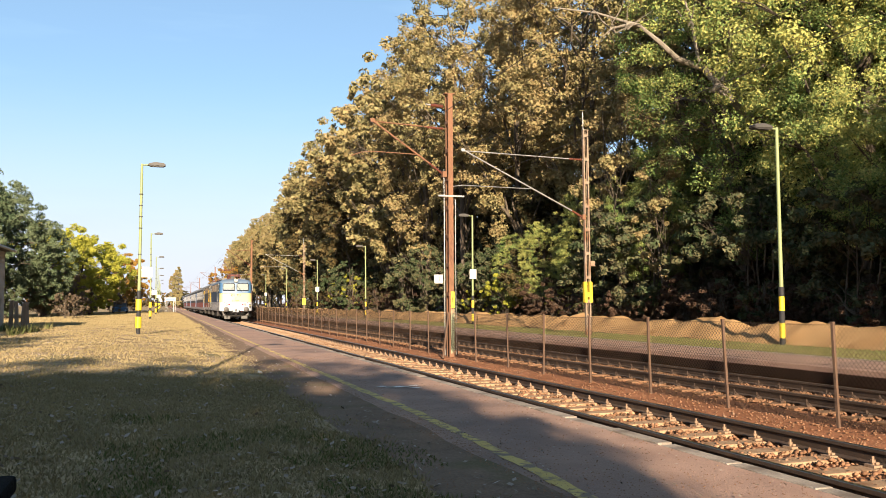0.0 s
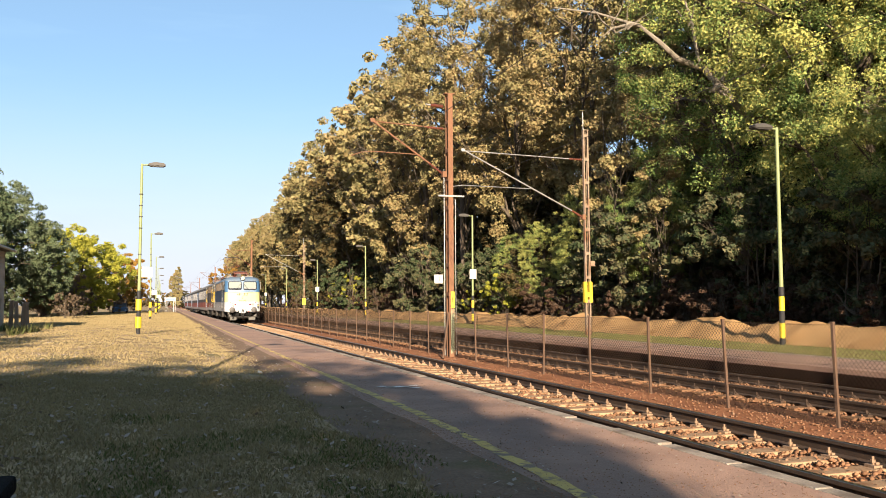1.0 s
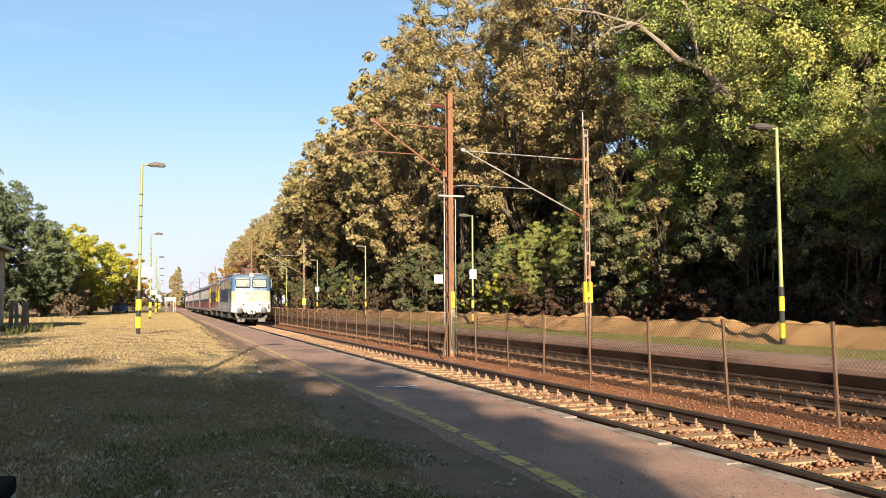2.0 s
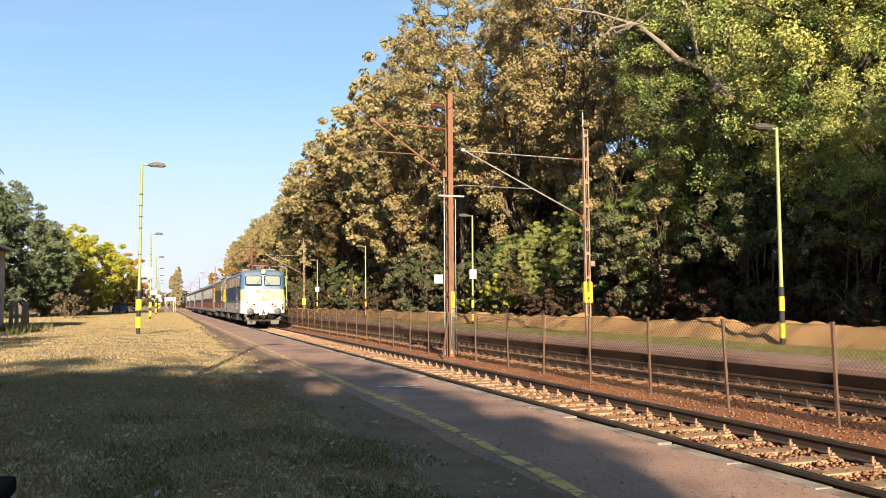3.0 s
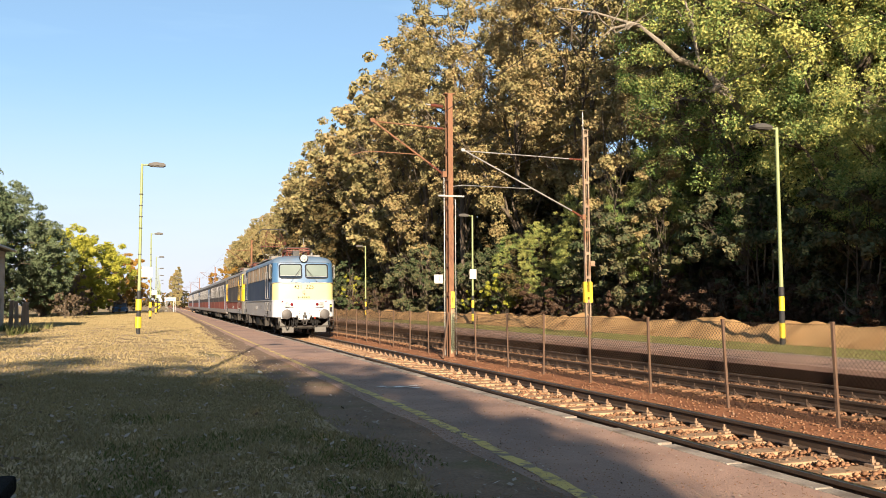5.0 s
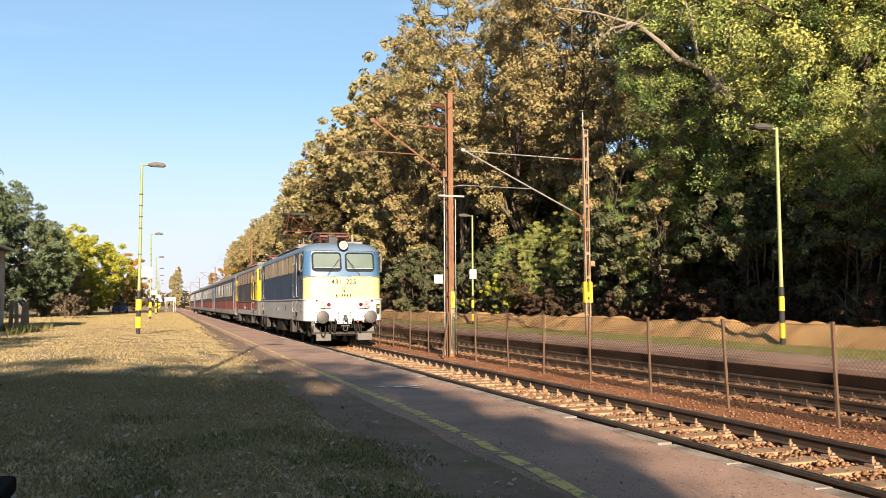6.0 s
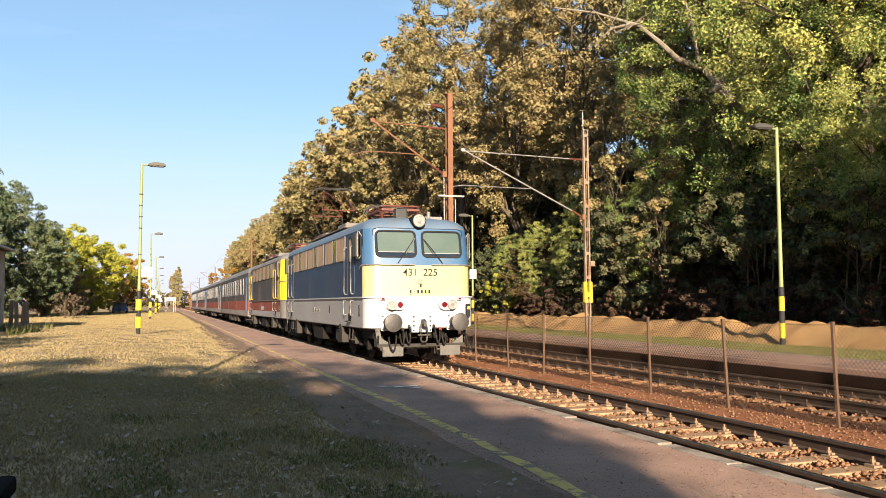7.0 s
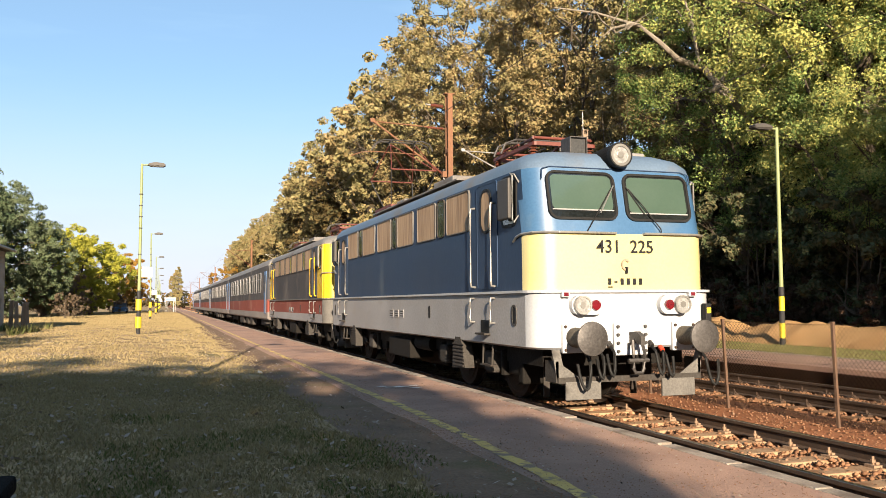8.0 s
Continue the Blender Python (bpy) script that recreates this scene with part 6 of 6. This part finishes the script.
        if number:
            for k, word in enumerate(number.split()):
                lettering(word, 0.262, "fleet_number", M["letter"], lo, E(pose(-0.27 + 0.54 * k, F + 0.008, 2.31, 90, 0, 0)))
            part("emblem", prism(bmesh.new(), [(0.07 * math.cos(a), 2.06 + 0.085 * math.sin(a)) for a in np.linspace(0.6, 5.7, 12)] + [(0.045 * math.cos(a), 2.06 + 0.055 * math.sin(a)) for a in np.linspace(5.7, 0.6, 12)], "y", F + 0.0, F + 0.022), M["old_wood"], lo, "small brown winged emblem").matrix_basis = E(Matrix())
            part("emblem_stem", box(bmesh.new(), -0.008, 0.03, F, F + 0.024, 1.93, 2.03), M["letter"], lo, "dark stem of the emblem").matrix_basis = E(Matrix())
            om = part("operator_mark", box(bmesh.new(), -0.285, -0.215, F + 0.004, F + 0.022, 1.735, 1.75), M["letter"], lo, "row of dark operator lettering as bars")
            om.matrix_basis = E(Matrix())
            for k in range(6):
                part("stroke", box(bmesh.new(), -0.285 + 0.1 * k, -0.24 + 0.1 * k, F + 0.004, F + 0.022, 1.775 if k != 1 else 1.805, 1.865 if k != 1 else 1.825), M["letter"], om)
    # side grilles and windows
    for s in (-1, 1):
        for y0, y1, small in ((3.15, 4.30, 0), (4.44, 4.84, 1), (4.97, 6.12, 0), (6.46, 7.62, 0), (7.74, 8.10, 1), (8.22, 9.40, 0), (9.72, 10.92, 0), (11.04, 11.40, 1), (11.54, 12.70, 0)):
            side_panel("side_window" if small else "filter_grille", s, y0, y1, 2.74, 3.40, 0.06 if not small else 0.09, 1.435, M["dark_glass"] if small else M["louvre"], M["plough_grey"] if not small and side_up is M["blue_shaded"] else M["under_grey"], lo, border=0.018)
        for k in range(3):
            pl = part("data_plate", prism(bmesh.new(), round_rect(7.1 + 0.42 * k, 7.40 + 0.42 * k, 1.22, 1.40, 0.03, 2), "x", s * 1.45, s * 1.468), M["skirt_grey"], lo, "small raised data plate")
            for q in range(3):
                part("text_bar", box(bmesh.new(), s * 1.466, s * 1.471, 7.13 + 0.42 * k, 7.37 + 0.42 * k, 1.25 + 0.05 * q, 1.27 + 0.05 * q), M["under_grey"], pl)
        part("jacking_hole", prism(bmesh.new(), round_rect(5.27, 5.38, 1.24, 1.48, 0.054, 4), "x", s * 1.45, s * 1.467), M["rubber"], lo, "dark oval hole in the skirt")
    # underframe and bogies
    part("underframe", box(bmesh.new(), -1.15, 1.15, 1.0, L - 1.0, 0.62, 0.90), M["under"], lo)
    for yc in (3.85, L - 3.85):
        bg_ = part("bogie", box(box(box(bmesh.new(), -1.12, -0.98, yc - 2.0, yc + 2.0, 0.42, 0.78, 0.03), 0.98, 1.12, yc - 2.0, yc + 2.0, 0.42, 0.78, 0.03), -1.0, 1.0, yc - 0.35, yc + 0.35, 0.4, 0.7), M["under"], lo, "sooty bogie frame, darkened for shade")
        e_ = -1 if yc < L / 2 else 1
        # black panel added across the bogie end, standing in for shade under the cab
        part("headstock", box(bmesh.new(), -1.12, 1.12, yc + e_ * 2.0 - 0.09, yc + e_ * 2.0 + 0.09, 0.30, 0.84, 0.03), M["under"], bg_, "black panel added for the shade under the cab")
        for s in (-1, 1):
            part("guard_iron", box(bmesh.new(), s * 0.75 - 0.05, s * 0.75 + 0.05, yc + e_ * 2.12 - 0.02, yc + e_ * 2.12 + 0.02, 0.10, 0.62, 0.008), M["under_grey"], bg_)
            for q in (-1.15, 1.15):
                part("axle_box", box(bmesh.new(), s * 1.08, s * 1.30, yc + q - 0.2, yc + q + 0.2, 0.42, 0.76, 0.04), M["under_grey"], bg_)
                for w_ in (-0.33, 0.33):
                    part("spring", rod(bmesh.new(), (s * 1.15, yc + q + w_, 0.40), (s * 1.15, yc + q + w_, 0.80), 0.07, n=10), M["under"], bg_)
            part("damper", rod(bmesh.new(), (s * 1.2, yc - 0.4, 0.55), (s * 1.22, yc + 0.5, 0.85), 0.04, n=8), M["under_grey"], bg_)
        for q in (-1.15, 1.15):
            wheelset(lo, yc + q, 0.59, M["wheel_steel"])
    for s in (-1, 1):
        # equipment boxes take the shade-darkened underframe colour
        part("battery_box", box(bmesh.new(), s * 0.85, s * 1.36, 7.0, 8.7, 0.38, 0.78, 0.03), M["under"], lo, "equipment box blackened for the shade below the body")
        part("air_tank", rod(bmesh.new(), (s * 1.15, 5.9, 0.72), (s * 1.15, 6.9, 0.72), 0.15, n=14), M["under"], lo)
    part("transformer", box(bmesh.new(), -0.8, 0.8, 6.2, 9.6, 0.25, 0.7, 0.05), M["under"], lo)
    # roof equipment
    pantograph(lo, 3.35, 3.80, front_panto)
    pantograph(lo, L - 3.35, 3.80, rear_panto)
    gb = part("resistor_box", ring(bmesh.new(), round_rect(-0.38, -0.08, 3.80, 4.08, 0.02, 2), round_rect(-0.365, -0.095, 3.815, 4.065, 0.01, 2), "y", 1.55, 1.85), M["steel_dark"], lo, "open dark wire box on the roof")
    part("grille", box(bmesh.new(), -0.37, -0.09, 1.60, 1.62, 3.81, 4.07), M["coach_glass"], gb)
    part("insulator", insulator(bmesh.new(), (-0.23, 1.70, 3.81), (-0.23, 1.70, 4.05), 0.05), M["insulator"], gb, "brown ribbed insulator")
    for y0, y1, x0, x1, z1 in ((5.4, 6.6, -0.95, -0.3, 4.02), (6.9, 8.4, -0.5, 0.7, 4.0), (9.0, 9.7, -0.9, -0.2, 4.0)):
        part("roof_duct", box(bmesh.new(), x0, x1, y0, y1, 3.72, z1, 0.03), M["roof_grey"], lo)
    for y0 in (6.0, 7.6, 9.3, 10.3):
        part("insulator", insulator(bmesh.new(), (0.1, y0, 3.82), (0.1, y0, 4.22), 0.08), M["insulator"], lo, "brown ribbed insulator")
    part("roof_cable", rod(bmesh.new(), (0.1, 3.4, 4.24), (0.1, 12.3, 4.24), 0.015, n=6), M["wire"], lo)
    for s in (-1, 1):
        part("walkway", box(bmesh.new(), s * 0.95, s * 1.15, 4.6, 11.1, 3.80, 3.83), M["roof_grey"], lo)
    part("whistle", rod(bmesh.new(), (0.5, 1.5, 3.8), (0.5, 1.5, 3.98), 0.05, n=10), M["roof_grey"], lo)
    part("roof_hatch", box(bmesh.new(), 0.2, 0.9, 1.5, 1.75, 3.70, 3.86, 0.02), M["roof_grey"], lo)
    return lo


loco1 = locomotive("blue electric locomotive with pale yellow nose and white skirt", M["blue_shaded"], M["pale_yellow"], M["blue"], M["skirt_grey"], M["loco_white"], None, "431  225", 0, 6.02)
loco2 = locomotive("electric locomotive with bright yellow cab front and red side band", M["coach_navy"], M["bright_yellow"], M["bright_yellow"], M["skirt_grey"], M["plough_grey"], M["coach_red"], "", 0, 0)


def coach():
    L = 26.4
    co = thing("passenger_coach", "dark blue-grey passenger coach with red lower band", "railway coach", "coaches of the train")
    up, rd, lw, rf = bmesh.new(), bmesh.new(), bmesh.new(), bmesh.new()
    shell([(0.72, 1.34, 0.35, L - 0.35, 0.10), (0.80, 1.41, 0.30, L - 0.30, 0.12), (1.12, 1.42, 0.30, L - 0.30, 0.12), (1.74, 1.42, 0.30, L - 0.30, 0.12), (2.6, 1.42, 0.30, L - 0.30, 0.12), (3.42, 1.40, 0.30, L - 0.30, 0.12),
           (3.62, 1.30, 0.32, L - 0.32, 0.12), (3.80, 1.06, 0.34, L - 0.34, 0.12), (3.93, 0.70, 0.36, L - 0.36, 0.12), (3.99, 0.3, 0.4, L - 0.4, 0.1)],
          [(lambda c: c.z > 3.42, rf), (lambda c: c.z > 1.74, up), (lambda c: c.z > 1.12, rd), (lambda c: True, lw)], cap_top=True, cap_bottom=True)
    part("body", up, M["coach_navy"], co, "dark painted side", smooth=True)
    part("band", rd, M["coach_red"], co, "faded red band", smooth=True)
    part("sole_bar", lw, M["coach_grey"], co, "dusty grey lower side", smooth=True)
    part("roof", rf, M["roof_grey"], co, "grey curved roof", smooth=True)
    wm = {}
    for s in (-1, 1):
        for i in range(10):
            y0 = 3.1 + 2.05 * i
            if s not in wm:
                w = side_panel("window", s, 0.0, 1.25, 2.15, 3.10, 0.10, 1.415, M["coach_glass"], M["skirt_grey"], co, border=0.05)
                part("window_bar", box(bmesh.new(), s * 1.42, s * 1.445, 0.0, 1.25, 2.78, 2.83), M["skirt_grey"], w)
                wm[s] = w
                w.location = (0, y0, 0)
            else:
                copy_thing(wm[s], pose(0, y0, 0))
        for y0 in (0.75, L - 1.65):
            d = part("door", box(bmesh.new(), s * 1.40, s * 1.43, y0, y0 + 0.9, 1.05, 3.15), M["coach_blue"], co, "blue folding entrance door")
            part("door_window", prism(bmesh.new(), round_rect(y0 + 0.2, y0 + 0.7, 2.1, 2.95, 0.08, 3), "x", s * 1.425, s * 1.437), M["coach_glass"], d)
            part("handrail", rod(bmesh.new(), (s * 1.47, y0 - 0.08, 1.1), (s * 1.47, y0 - 0.08, 2.6), 0.018, n=6), M["chrome"], co)
            part("step", box(bmesh.new(), s * 1.15, s * 1.42, y0, y0 + 0.9, 0.55, 0.60), M["under_grey"], co)
    for y0, s in ((0.0, -1), (L - 0.3, 1)):
        part("gangway", ring(bmesh.new(), round_rect(-0.75, 0.75, 0.95, 3.3, 0.2, 3), round_rect(-0.55, 0.55, 1.1, 3.1, 0.12, 3), "y", y0 + 0.02, y0 + 0.32), M["rubber"], co, "black rubber gangway")
    part("underframe", box(box(bmesh.new(), -1.1, 1.1, 8.0, 18.4, 0.35, 0.74), -0.9, 0.9, 1.0, L - 1.0, 0.62, 0.76), M["under"], co)
    for y0, y1 in ((8.3, 9.8), (11.0, 12.2), (14.0, 16.5)):
        for s in (-1, 1):
            part("equipment_box", box(bmesh.new(), s * 0.9, s * 1.32, y0, y1, 0.32, 0.78, 0.03), M["under_grey"], co)
    for yc in (3.7, L - 3.7):
        bg_ = part("bogie", box(bmesh.new(), -1.0, 1.0, yc - 0.3, yc + 0.3, 0.4, 0.64, 0.03), M["under_grey"], co, "dusty bogie frame")
        for s in (-1, 1):
            part("side_frame", box(bmesh.new(), s * 0.98, s * 1.12, yc - 1.9, yc + 1.9, 0.38, 0.66, 0.03), M["under_grey"], bg_)
        for q in (-1.25, 1.25):
            wheelset(co, yc + q, 0.46, M["wheel_steel"])
    for s in (-1, 1):
        for y0 in (0.0, L):
            part("buffer", rod(rod(bmesh.new(), (s * 0.875, y0 + (0.3 if y0 == 0 else -0.3), 1.05), (s * 0.875, y0, 1.05), 0.09, n=12), (s * 0.875, y0 + (0.05 if y0 == 0 else -0.05), 1.05), (s * 0.875, y0, 1.05), 0.2, n=18), M["steel_dark"], co)
    return co


n_loco_wheels = len(WHEELS)
coach1 = coach()
coach_wheels = WHEELS[n_loco_wheels:]
TRAIN = [(loco1, 0.0), (loco2, 15.75), (coach1, 31.5)]
for i in range(1, 4):
    c = copy_thing(coach1, pose(TRACK_X, 60 + 26.5 * i, 0))
    TRAIN.append((c, 31.5 + 26.5 * i))
    for w in c.children:
        if w.name.startswith("wheelset"):
            WHEELS.append((w, w.location.y, w.location.z))


def front_at(t):
    """Where the leading buffers are along the track at t seconds."""
    return 77.35 - 6.6 * t - 0.23 * t * t


def motions():
    ts = [0.25 * i for i in range(33)]
    for ob, back in TRAIN:
        walk(ob, [(t, pose(TRACK_X, front_at(t) + back, 0)) for t in ts])
    for w, y, r in WHEELS:
        n = 120 if r > 0.5 else 240
        walk(w, [(8.0 * i / n, pose(0, y, r, math.degrees((front_at(0) - front_at(8.0 * i / n)) / r) % 360, 0, 0)) for i in range(n + 1)])


motions()
